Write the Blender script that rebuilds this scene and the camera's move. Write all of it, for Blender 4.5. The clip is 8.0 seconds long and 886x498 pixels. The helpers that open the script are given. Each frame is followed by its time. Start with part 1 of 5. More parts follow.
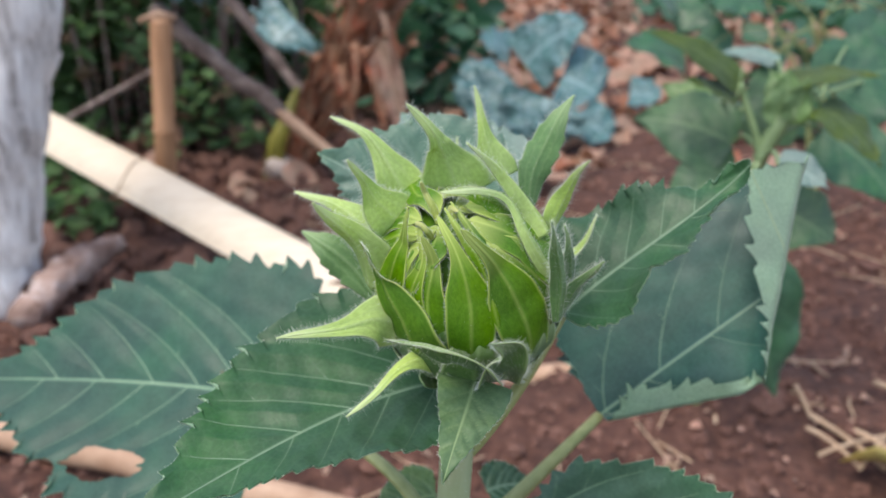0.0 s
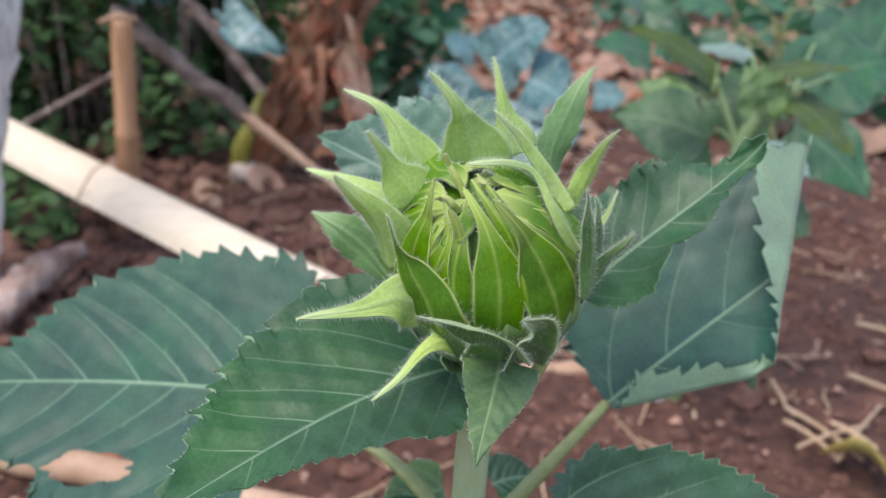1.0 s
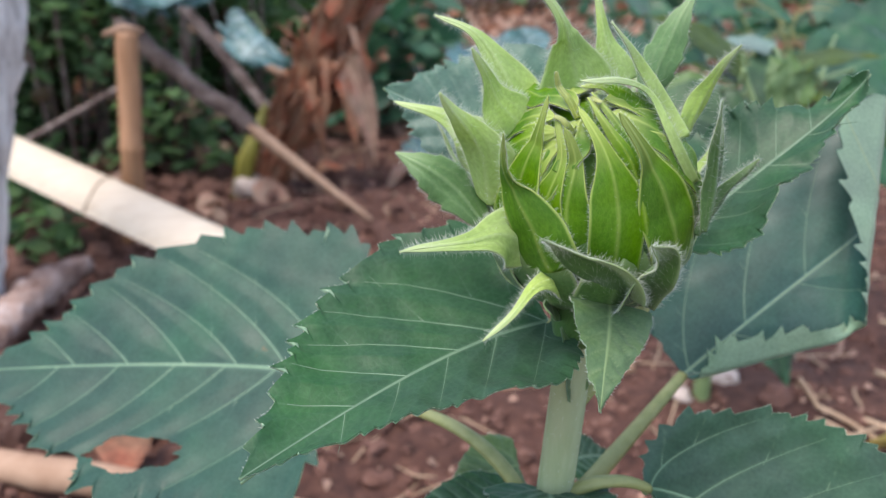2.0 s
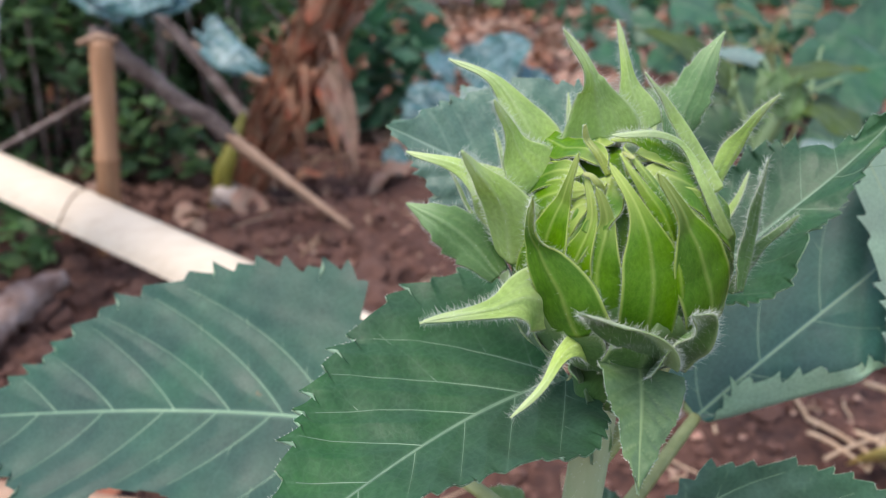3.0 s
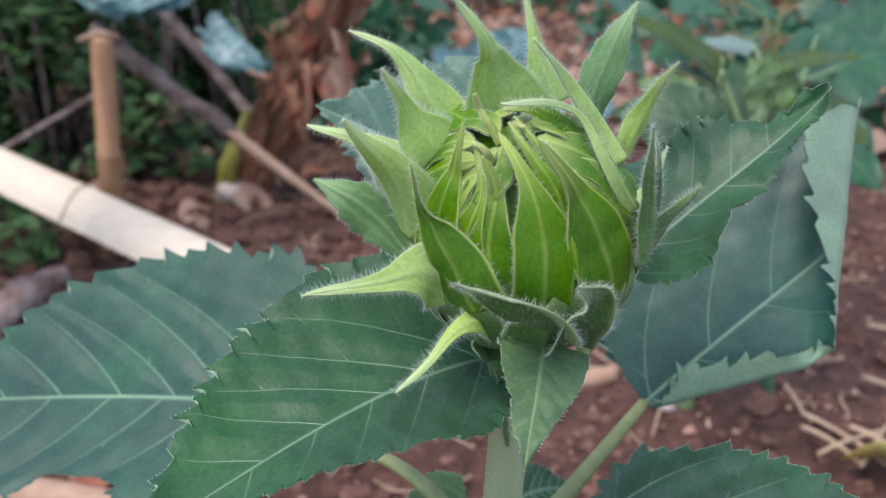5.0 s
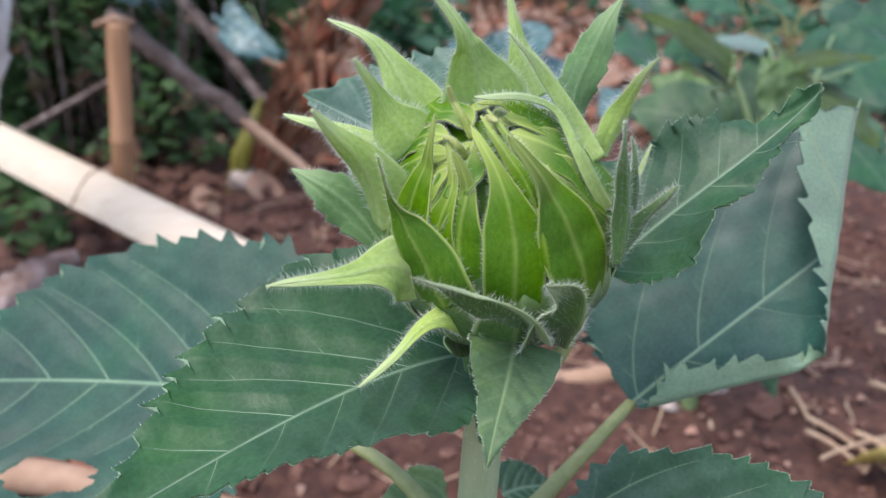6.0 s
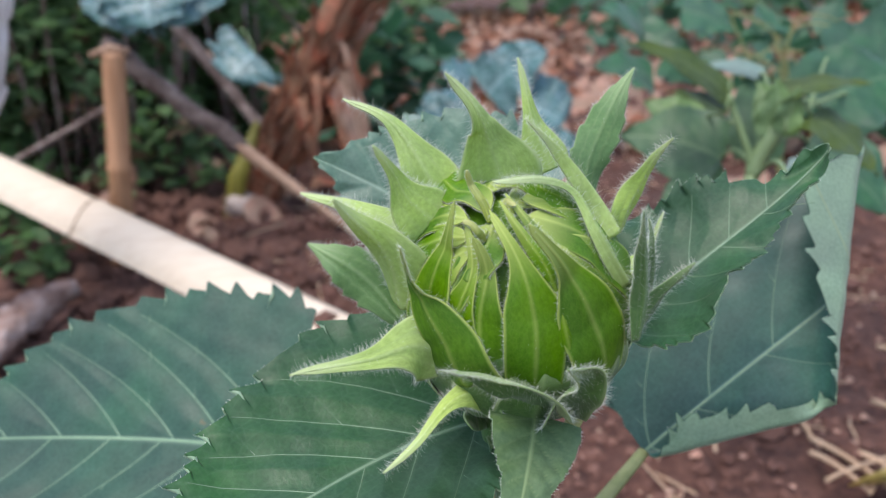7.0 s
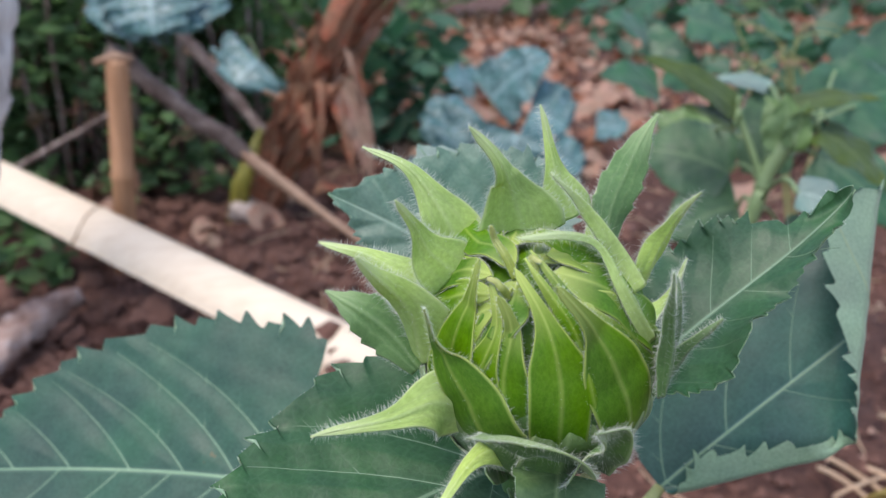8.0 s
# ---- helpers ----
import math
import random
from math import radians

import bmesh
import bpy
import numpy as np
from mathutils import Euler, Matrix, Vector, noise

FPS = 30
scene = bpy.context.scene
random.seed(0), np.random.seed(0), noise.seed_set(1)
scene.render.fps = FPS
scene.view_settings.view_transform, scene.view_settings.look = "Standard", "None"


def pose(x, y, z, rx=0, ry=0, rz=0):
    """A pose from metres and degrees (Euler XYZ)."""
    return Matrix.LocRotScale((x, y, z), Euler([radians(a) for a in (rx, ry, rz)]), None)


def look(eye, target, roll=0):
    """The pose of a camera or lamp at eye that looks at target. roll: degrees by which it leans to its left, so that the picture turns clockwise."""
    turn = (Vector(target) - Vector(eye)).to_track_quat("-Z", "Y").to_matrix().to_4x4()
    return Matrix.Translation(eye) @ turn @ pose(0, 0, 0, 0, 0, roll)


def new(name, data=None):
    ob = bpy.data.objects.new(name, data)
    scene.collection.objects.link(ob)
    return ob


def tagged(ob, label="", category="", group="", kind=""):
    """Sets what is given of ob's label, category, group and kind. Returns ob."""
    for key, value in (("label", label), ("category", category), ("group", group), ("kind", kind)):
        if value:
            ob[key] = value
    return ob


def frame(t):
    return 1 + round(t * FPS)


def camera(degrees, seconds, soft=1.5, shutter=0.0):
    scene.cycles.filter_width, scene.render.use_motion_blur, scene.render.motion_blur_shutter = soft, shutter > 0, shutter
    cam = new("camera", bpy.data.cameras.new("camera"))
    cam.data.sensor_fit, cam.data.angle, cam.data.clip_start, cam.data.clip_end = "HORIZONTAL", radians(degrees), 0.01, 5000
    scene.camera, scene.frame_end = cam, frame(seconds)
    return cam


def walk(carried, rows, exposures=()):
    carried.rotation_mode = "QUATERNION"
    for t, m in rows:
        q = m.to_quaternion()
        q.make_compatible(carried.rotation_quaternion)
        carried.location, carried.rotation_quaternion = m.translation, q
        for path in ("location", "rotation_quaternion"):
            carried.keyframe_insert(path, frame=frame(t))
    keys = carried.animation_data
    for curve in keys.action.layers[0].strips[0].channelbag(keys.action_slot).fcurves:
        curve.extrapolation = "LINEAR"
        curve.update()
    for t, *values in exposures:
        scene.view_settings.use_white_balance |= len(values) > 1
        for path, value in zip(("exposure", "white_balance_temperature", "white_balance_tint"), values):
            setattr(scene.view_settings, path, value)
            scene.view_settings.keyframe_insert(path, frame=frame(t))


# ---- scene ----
cam = camera(57.2, 8.0, 1.1)
PATH = [
    (0, (0.007, -0.014, 0.629), (-0.036, 1.833, -0.137), -0.8),
    (0.5, (-0.015, -0.008, 0.603), (-0.021, 1.839, -0.165), -0.5),
    (1, (-0.014, -0.007, 0.615), (0.04, 1.847, -0.134), -0.5),
    (1.5, (-0.025, -0.003, 0.588), (0.024, 1.859, -0.14), -1.6),
    (1.7, (-0.036, 0.0, 0.582), (0.023, 1.873, -0.117), -1.5),
    (3, (-0.059, 0.027, 0.593), (0.068, 1.898, -0.103), -1.2),
    (3.5, (-0.057, 0.044, 0.615), (0.121, 1.912, -0.077), -1.3),
    (4, (-0.051, 0.043, 0.62), (0.115, 1.91, -0.076), -1.4),
    (4.5, (-0.034, 0.031, 0.612), (0.115, 1.902, -0.078), -1.5),
    (5, (-0.025, 0.027, 0.584), (0.059, 1.899, -0.114), -1.8),
    (5.2, (-0.017, 0.026, 0.566), (0.051, 1.908, -0.107), -0.7),
    (6.3, (-0.013, 0.031, 0.587), (0.031, 1.895, -0.136), -0.8),
    (6.5, (-0.015, 0.032, 0.587), (0.052, 1.903, -0.115), -1.5),
    (7, (-0.019, 0.034, 0.601), (0.04, 1.912, -0.083), -1.7),
    (7.5, (-0.022, 0.041, 0.612), (0.04, 1.921, -0.067), -1.3),
    (8, (-0.024, 0.043, 0.613), (0.032, 1.923, -0.068), -1.6),
]
walk(cam, [(t, look(eye, target, roll)) for t, eye, target, roll in PATH], [(0.0, 0.30, 7300, 9), (0.5, 0.22, 7200, 9), (1.0, 0.32, 7150, 10), (2.0, 0.38, 7100, 11), (3.2, 0.28, 7050, 11), (4.0, 0.16, 6750, 10), (5.0, 0.23, 6750, 10), (6.0, 0.30, 6900, 12), (7.0, 0.26, 6950, 12), (8.0, 0.21, 6950, 12)])
cam.data.dof.use_dof = True
cam.data.dof.focus_distance = 0.235
cam.data.dof.aperture_fstop = 12.5

# world: bright overcast sky, weak wide sun
world = bpy.data.worlds.new("overcast_sky")
scene.world = world
world.use_nodes = True
wn = world.node_tree
sky = wn.nodes.new("ShaderNodeTexSky")
sky.sky_type = "NISHITA"
sky.sun_disc = False
sky.sun_elevation = radians(69)
sky.sun_rotation = radians(222)
sky.air_density, sky.dust_density, sky.ozone_density = 1.0, 1.5, 1.2
wn.links.new(sky.outputs[0], wn.nodes["Background"].inputs[0])
wn.nodes["Background"].inputs[1].default_value = 0.29
sun = new("sun", bpy.data.lights.new("sun", "SUN"))
sun.data.energy, sun.data.angle, sun.data.color = 1.9, radians(30), (1.0, 0.98, 0.95)
sun.matrix_world = look((-1.0, -1.1, 4.0), (0, 0, 0))


# ---- materials ----
def mat(name, rough=0.6, metal=0.0):
    m = bpy.data.materials.new(name)
    m.use_nodes = True
    b = m.node_tree.nodes["Principled BSDF"]
    b.inputs["Roughness"].default_value = rough
    b.inputs["Metallic"].default_value = metal
    return m, m.node_tree, b


def node(nt, kind, **inputs):
    n = nt.nodes.new(kind)
    for k, v in inputs.items():
        n.inputs[k.replace("_", " ")].default_value = v
    return n


def ramp(nt, fac, stops):
    r = nt.nodes.new("ShaderNodeValToRGB")
    while len(r.color_ramp.elements) < len(stops):
        r.color_ramp.elements.new(0.5)
    for e, (p, c) in zip(r.color_ramp.elements, stops):
        e.position, e.color = p, (*c, 1)
    nt.links.new(fac, r.inputs[0])
    return r.outputs[0]


def mix(nt, fac, a, b, blend="MIX"):
    m = nt.nodes.new("ShaderNodeMix")
    m.data_type, m.blend_type = "RGBA", blend
    for sock, v in ((m.inputs[0], fac), (m.inputs[6], a), (m.inputs[7], b)):
        if hasattr(v, "is_output"):
            nt.links.new(v, sock)
        else:
            sock.default_value = v if isinstance(v, float) else (*v, 1)
    return m.outputs[2]


def noise_out(nt, scale, detail=4.0, coords=None, rough=0.55):
    n = node(nt, "ShaderNodeTexNoise", Scale=scale, Detail=detail, Roughness=rough)
    if coords is None:
        coords = nt.nodes.new("ShaderNodeTexCoord").outputs["Object"]
    nt.links.new(coords, n.inputs["Vector"])
    return n.outputs[0]


def bump(nt, b, height, strength=0.3, dist=0.001):
    n = node(nt, "ShaderNodeBump", Strength=strength, Distance=dist)
    nt.links.new(height, n.inputs["Height"])
    nt.links.new(n.outputs[0], b.inputs["Normal"])


def leafy_mat(name, dark, light, vein, under=None, rough=0.5, trans=0.22, cell=260.0, sheen=0.25, mottle=None, vein_mix=0.85, spec=0.5, blotch=None, relief=0.35):
    """Leaf: two-scale green, pale veins from the mesh's vein attribute, a fine net of veinlets, some light through the blade."""
    m, nt, b = mat(name, rough)
    uv = nt.nodes.new("ShaderNodeUVMap").outputs[0]
    col = ramp(nt, noise_out(nt, 9.0, 5.0, uv), [(0.3, dark), (0.7, light)])
    fine = noise_out(nt, 60.0, 3.0, uv)
    col = mix(nt, 0.35, col, ramp(nt, fine, [(0.3, tuple(c * 0.75 for c in dark)), (0.7, tuple(min(1, c * 1.2) for c in light))]))
    wide = noise_out(nt, 1.7, 3.0, uv)
    hs2 = nt.nodes.new("ShaderNodeHueSaturation")
    for sock, lo, hi in (("Hue", 0.485, 0.515), ("Value", 0.78, 1.22), ("Saturation", 0.88, 1.12)):
        mr2 = nt.nodes.new("ShaderNodeMapRange")
        mr2.inputs[1].default_value, mr2.inputs[2].default_value = 0.3, 0.7
        mr2.inputs[3].default_value, mr2.inputs[4].default_value = (hi, lo) if sock == "Hue" else (lo, hi)
        nt.links.new(wide, mr2.inputs[0])
        nt.links.new(mr2.outputs[0], hs2.inputs[sock])
    nt.links.new(col, hs2.inputs["Color"])
    col = hs2.outputs[0]
    mr3 = nt.nodes.new("ShaderNodeMapRange")
    mr3.inputs[1].default_value, mr3.inputs[2].default_value = 0.3, 0.7
    mr3.inputs[3].default_value, mr3.inputs[4].default_value = rough + 0.12, rough - 0.10
    nt.links.new(noise_out(nt, 2.6, 2.0, uv), mr3.inputs[0])
    nt.links.new(mr3.outputs[0], b.inputs["Roughness"])
    vor = node(nt, "ShaderNodeTexVoronoi", Scale=cell / 10)
    vor.feature = "DISTANCE_TO_EDGE"
    nt.links.new(uv, vor.inputs["Vector"])
    net = ramp(nt, vor.outputs["Distance"], [(0.0, (1, 1, 1)), (0.12, (0, 0, 0))])
    netf = nt.nodes.new("ShaderNodeMath")
    netf.operation = "MULTIPLY"
    nt.links.new(net, netf.inputs[0])
    netf.inputs[1].default_value = 0.04
    col = mix(nt, netf.outputs[0], col, vein)
    if mottle:
        spots = ramp(nt, noise_out(nt, 5.5, 3.0, uv, 0.7), [(0.5, (0, 0, 0)), (0.62, (1, 1, 1))])
        col = mix(nt, spots, col, mottle)
    if blotch:
        spots = ramp(nt, noise_out(nt, 3.1, 4.0, uv, 0.7), [(0.70, (0, 0, 0)), (0.74, (0.7, 0.7, 0.7))])
        col = mix(nt, spots, col, blotch)
    at = nt.nodes.new("ShaderNodeAttribute")
    at.attribute_name = "vein"
    vf = nt.nodes.new("ShaderNodeMath")
    vf.operation = "MULTIPLY"
    nt.links.new(at.outputs["Fac"], vf.inputs[0])
    vf.inputs[1].default_value = vein_mix
    col = mix(nt, vf.outputs[0], col, vein)
    nt.links.new(col, b.inputs["Base Color"])
    b.inputs["Sheen Weight"].default_value = sheen
    b.inputs["Sheen Roughness"].default_value = 0.4
    b.inputs["Specular IOR Level"].default_value = spec
    hgt = nt.nodes.new("ShaderNodeMath")
    hgt.operation = "MULTIPLY_ADD"
    nt.links.new(net, hgt.inputs[0])
    hgt.inputs[1].default_value = -0.12
    nt.links.new(fine, hgt.inputs[2])
    bump(nt, b, hgt.outputs[0], relief, 0.0005)
    t = nt.nodes.new("ShaderNodeBsdfTranslucent")
    lit = nt.nodes.new("ShaderNodeHueSaturation")
    lit.inputs["Saturation"].default_value = 1.15
    lit.inputs["Value"].default_value = 1.3
    nt.links.new(col, lit.inputs["Color"])
    nt.links.new(lit.outputs[0], t.inputs[0])
    ms = nt.nodes.new("ShaderNodeMixShader")
    ms.inputs[0].default_value = trans
    nt.links.new(b.outputs[0], ms.inputs[1])
    nt.links.new(t.outputs[0], ms.inputs[2])
    nt.links.new(ms.outputs[0], nt.nodes["Material Output"].inputs[0])
    return m


def grain_mat(name, stops, stretch=(1, 1, 1), scale=20.0, rough=0.75, strength=0.5, dist=0.002, patch=None):
    """Wood, soil, bark: stretched grain over large patches, with relief."""
    m, nt, b = mat(name, rough)
    tc = nt.nodes.new("ShaderNodeTexCoord")
    mp = nt.nodes.new("ShaderNodeMapping")
    mp.inputs["Scale"].default_value = stretch
    nt.links.new(tc.outputs["Object"], mp.inputs["Vector"])
    g = noise_out(nt, scale, 8.0, mp.outputs[0], 0.62)
    col = ramp(nt, g, stops)
    big = noise_out(nt, scale / 7, 3.0, tc.outputs["Object"])
    col = mix(nt, ramp(nt, big, [(0.4, (0, 0, 0)), (0.65, (0.6, 0.6, 0.6))]), col, patch if patch else stops[0][1])
    oi = nt.nodes.new("ShaderNodeObjectInfo")
    hs = nt.nodes.new("ShaderNodeHueSaturation")
    mr = nt.nodes.new("ShaderNodeMapRange")
    mr.inputs[3].default_value, mr.inputs[4].default_value = 0.85, 1.15
    nt.links.new(oi.outputs["Random"], mr.inputs[0])
    nt.links.new(mr.outputs[0], hs.inputs["Value"])
    nt.links.new(col, hs.inputs["Color"])
    nt.links.new(hs.outputs[0], b.inputs["Base Color"])
    bump(nt, b, g, strength, dist)
    return m


LEAF = leafy_mat("sunflower_leaf", (0.023, 0.080, 0.034), (0.045, 0.121, 0.053), (0.27, 0.40, 0.27), sheen=0.07, rough=0.48, spec=0.4, relief=0.25)
LEAF_OLD = leafy_mat("sunflower_leaf_matt", (0.026, 0.077, 0.055), (0.048, 0.117, 0.084), (0.23, 0.35, 0.27), rough=0.45, sheen=0.05, spec=0.3, relief=0.15, blotch=(0.20, 0.13, 0.06))
LEAF_DARK = leafy_mat("sunflower_leaf_low", (0.030, 0.090, 0.052), (0.054, 0.130, 0.078), (0.18, 0.29, 0.16), rough=0.5, sheen=0.12, relief=0.25)
LEAF_BLUE = leafy_mat("sunflower_leaf_shaded", (0.021, 0.074, 0.060), (0.041, 0.113, 0.089), (0.19, 0.30, 0.27), rough=0.4, sheen=0.15, relief=0.12, spec=0.4)
VEIN = grain_mat("pale_leaf_vein", [(0.3, (0.13, 0.24, 0.145)), (0.7, (0.22, 0.34, 0.21))], (1, 1, 1), 120.0, 0.5, 0.2, 0.0003)
RIB = grain_mat("pale_green_rib", [(0.3, (0.16, 0.26, 0.13)), (0.7, (0.25, 0.35, 0.19))], (1, 1, 1), 150.0, 0.5, 0.2, 0.0004)
# dark for the hairy backs; shade under the bud is in the colour too
CUP = leafy_mat("shaded_hairy_bract", (0.050, 0.125, 0.030), (0.095, 0.20, 0.055), (0.42, 0.54, 0.25), rough=0.5, trans=0.15, cell=700.0, sheen=0.1, vein_mix=0.8)
LEAF_YOUNG = leafy_mat("young_leaf", (0.095, 0.180, 0.070), (0.150, 0.245, 0.105), (0.32, 0.43, 0.20), trans=0.3, relief=0.2)
BRACT = leafy_mat("bract_green", (0.35, 0.50, 0.135), (0.48, 0.62, 0.22), (0.66, 0.72, 0.46), rough=0.45, trans=0.26, cell=700.0, sheen=0.0, vein_mix=0.6, spec=0.3)
# own lime green, darkened for the shade in the bud's creases
BRACT_IN = leafy_mat("inner_bract_shaded_green", (0.052, 0.152, 0.005), (0.104, 0.240, 0.012), (0.55, 0.63, 0.19), rough=0.44, trans=0.14, cell=900.0, sheen=0.0, vein_mix=0.72, relief=0.12, spec=0.25)
BRACT_TIP = leafy_mat("pale_bract_tip", (0.26, 0.34, 0.055), (0.38, 0.45, 0.10), (0.64, 0.65, 0.30), rough=0.4, trans=0.4, cell=700.0, sheen=0.1, vein_mix=0.9)
BRACT_LEAF = leafy_mat("leafy_bract_green", (0.085, 0.195, 0.06), (0.14, 0.27, 0.09), (0.33, 0.46, 0.22), rough=0.5, trans=0.25, cell=500.0)
HAIR, nt_h, b_h = mat("white_plant_hair", 0.5)
b_h.inputs["Base Color"].default_value = (0.86, 0.90, 0.78, 1)
b_h.inputs["Transmission Weight"].default_value = 0.3
STEM = grain_mat("pale_green_stem", [(0.3, (0.36, 0.44, 0.22)), (0.7, (0.52, 0.58, 0.35))], (1, 1, 0.15), 220.0, 0.55, 0.3, 0.0006, (0.42, 0.45, 0.26))
PETIOLE = grain_mat("olive_petiole", [(0.3, (0.23, 0.26, 0.09)), (0.7, (0.36, 0.37, 0.16))], (1, 1, 1), 150.0, 0.5, 0.3, 0.0006, (0.24, 0.24, 0.08))
SOIL = grain_mat("red_soil", [(0.30, (0.026, 0.010, 0.007)), (0.48, (0.098, 0.040, 0.028)), (0.64, (0.155, 0.070, 0.048)), (0.76, (0.30, 0.17, 0.125))], (1, 1, 1), 52.0, 0.95, 1.0, 0.016, (0.065, 0.029, 0.021))
CLOD = grain_mat("soil_clod", [(0.3, (0.115, 0.050, 0.036)), (0.7, (0.27, 0.138, 0.103))], (1, 1, 1), 60.0, 0.95, 0.9, 0.004)
BAMBOO = grain_mat("pale_split_bamboo", [(0.3, (0.66, 0.51, 0.37)), (0.55, (0.79, 0.65, 0.50)), (0.8, (0.85, 0.74, 0.60))], (0.12, 3, 3), 22.0, 0.42, 0.25, 0.001, (0.80, 0.66, 0.51))
BAMBOO_POST = grain_mat("brown_bamboo", [(0.3, (0.27, 0.12, 0.055)), (0.7, (0.49, 0.26, 0.14))], (3, 3, 0.25), 20.0, 0.42, 0.3, 0.001, (0.36, 0.20, 0.12))
NODE_DARK = grain_mat("dark_bamboo_node", [(0.3, (0.20, 0.12, 0.07)), (0.7, (0.48, 0.34, 0.22))], (1, 1, 1), 80.0, 0.7)
GREY_WOOD = grain_mat("weathered_grey_wood", [(0.36, (0.16, 0.13, 0.12)), (0.46, (0.58, 0.54, 0.54)), (0.60, (0.86, 0.84, 0.85))], (3, 3, 0.35), 14.0, 0.85, 0.8, 0.010, (0.72, 0.68, 0.67))
STICK = grain_mat("dark_weathered_stick", [(0.36, (0.08, 0.05, 0.042)), (0.52, (0.22, 0.16, 0.14)), (0.66, (0.42, 0.34, 0.31))], (1, 1, 1), 30.0, 0.8, 0.6, 0.003)
STICK_BARE = grain_mat("bare_stick_wood", [(0.3, (0.30, 0.17, 0.105)), (0.7, (0.50, 0.33, 0.23))], (1, 1, 1), 30.0, 0.7, 0.5, 0.002)
ROOT = grain_mat("broken_root", [(0.34, (0.16, 0.085, 0.065)), (0.5, (0.38, 0.25, 0.205)), (0.68, (0.58, 0.47, 0.44))], (1, 1, 1), 26.0, 0.85, 0.8, 0.006)
DRY = leafy_mat("dry_brown_leaf", (0.095, 0.032, 0.017), (0.42, 0.18, 0.10), (0.44, 0.27, 0.18), rough=0.7, trans=0.15, cell=120.0, sheen=0.0)
DRY_PALE = leafy_mat("dry_pale_leaf", (0.29, 0.165, 0.115), (0.46, 0.29, 0.215), (0.56, 0.40, 0.30), rough=0.7, trans=0.2, cell=120.0, sheen=0.0)
STRAW = grain_mat("dry_straw", [(0.3, (0.36, 0.23, 0.14)), (0.7, (0.60, 0.44, 0.31))], (1, 1, 1), 40.0, 0.7)
STONE = grain_mat("pale_stone", [(0.3, (0.38, 0.29, 0.25)), (0.7, (0.62, 0.53, 0.48))], (1, 1, 1), 50.0, 0.85, 0.5, 0.003)
SQUASH = leafy_mat("mottled_squash_leaf", (0.030, 0.098, 0.096), (0.062, 0.160, 0.165), (0.26, 0.40, 0.42), rough=0.45, trans=0.15, cell=60.0, mottle=(0.17, 0.29, 0.32))
HEDGE = leafy_mat("hedge_leaf", (0.082, 0.165, 0.070), (0.165, 0.275, 0.125), (0.14, 0.25, 0.12), rough=0.5, trans=0.48, cell=80.0, sheen=0.1)
HEDGE_DRY = leafy_mat("brown_hedge_leaf", (0.060, 0.044, 0.026), (0.170, 0.115, 0.068), (0.20, 0.15, 0.10), rough=0.7, trans=0.2, cell=120.0, sheen=0.0)
WEED = leafy_mat("weed_leaf", (0.026, 0.096, 0.052), (0.058, 0.158, 0.082), (0.12, 0.23, 0.12), rough=0.45, trans=0.3, cell=80.0)
FAR_LEAF = leafy_mat("plant_leaf", (0.100, 0.190, 0.062), (0.170, 0.285, 0.105), (0.25, 0.35, 0.17), trans=0.35, cell=160.0)
FAR_DARK = leafy_mat("plant_leaf_dark", (0.045, 0.105, 0.055), (0.085, 0.165, 0.082), (0.16, 0.26, 0.13), trans=0.3, cell=160.0)
STALK = grain_mat("green_stalk", [(0.3, (0.13, 0.20, 0.08)), (0.7, (0.22, 0.30, 0.14))], (1, 1, 1), 60.0, 0.5, 0.3, 0.0006)
FAR_OLIVE = leafy_mat("olive_drooping_leaf", (0.045, 0.085, 0.014), (0.085, 0.135, 0.026), (0.16, 0.22, 0.07), trans=0.35, cell=160.0)
BANANA = grain_mat("yellow_green_banana_base", [(0.3, (0.16, 0.14, 0.02)), (0.7, (0.36, 0.32, 0.05))], (3, 3, 0.4), 20.0, 0.5)


# ---- mesh helpers ----
class Build:
    """Collects vertices, faces, a vein value and flat leaf coordinates for one mesh."""

    def __init__(self):
        self.v, self.f, self.a, self.uv = [], [], [], []

    def add(self, verts, faces, vein=None, uv=None):
        o = len(self.v)
        self.v += [tuple(p) for p in verts]
        self.f += [tuple(o + i for i in q) for q in faces]
        self.a += list(vein) if vein is not None else [0.0] * len(verts)
        self.uv += [tuple(p) for p in uv] if uv is not None else [(p[0] * 10, p[1] * 10 + p[2] * 7) for p in verts]

    def mesh(self, name, smooth=True):
        me = bpy.data.meshes.new(name)
        me.from_pydata(self.v, [], self.f)
        at = me.attributes.new("vein", "FLOAT", "POINT")
        at.data.foreach_set("value", np.array(self.a, dtype=np.float32))
        lay = me.uv_layers.new(name="UVMap")
        idx = np.empty(len(me.loops), dtype=np.int32)
        me.loops.foreach_get("vertex_index", idx)
        lay.data.foreach_set("uv", np.array(self.uv, dtype=np.float32)[idx].ravel())
        me.polygons.foreach_set("use_smooth", [smooth] * len(me.polygons))
        me.update()
        return me


def part(name, build, material, parent=None, label="", thick=0.0, smooth=True):
    me = build.mesh(name, smooth) if isinstance(build, Build) else build
    me.materials.clear()
    me.materials.append(material)
    ob = new(name, me)
    ob.parent = parent
    if label:
        ob["label"] = label
    if thick:
        s = ob.modifiers.new("thickness", "SOLIDIFY")
        s.thickness, s.offset = thick, -1
    return ob


def thing(name, at, label, category, group="", kind=""):
    ob = new(name)
    ob.location = at
    ob.empty_display_size = 0.02
    return tagged(ob, label, category, group, kind)


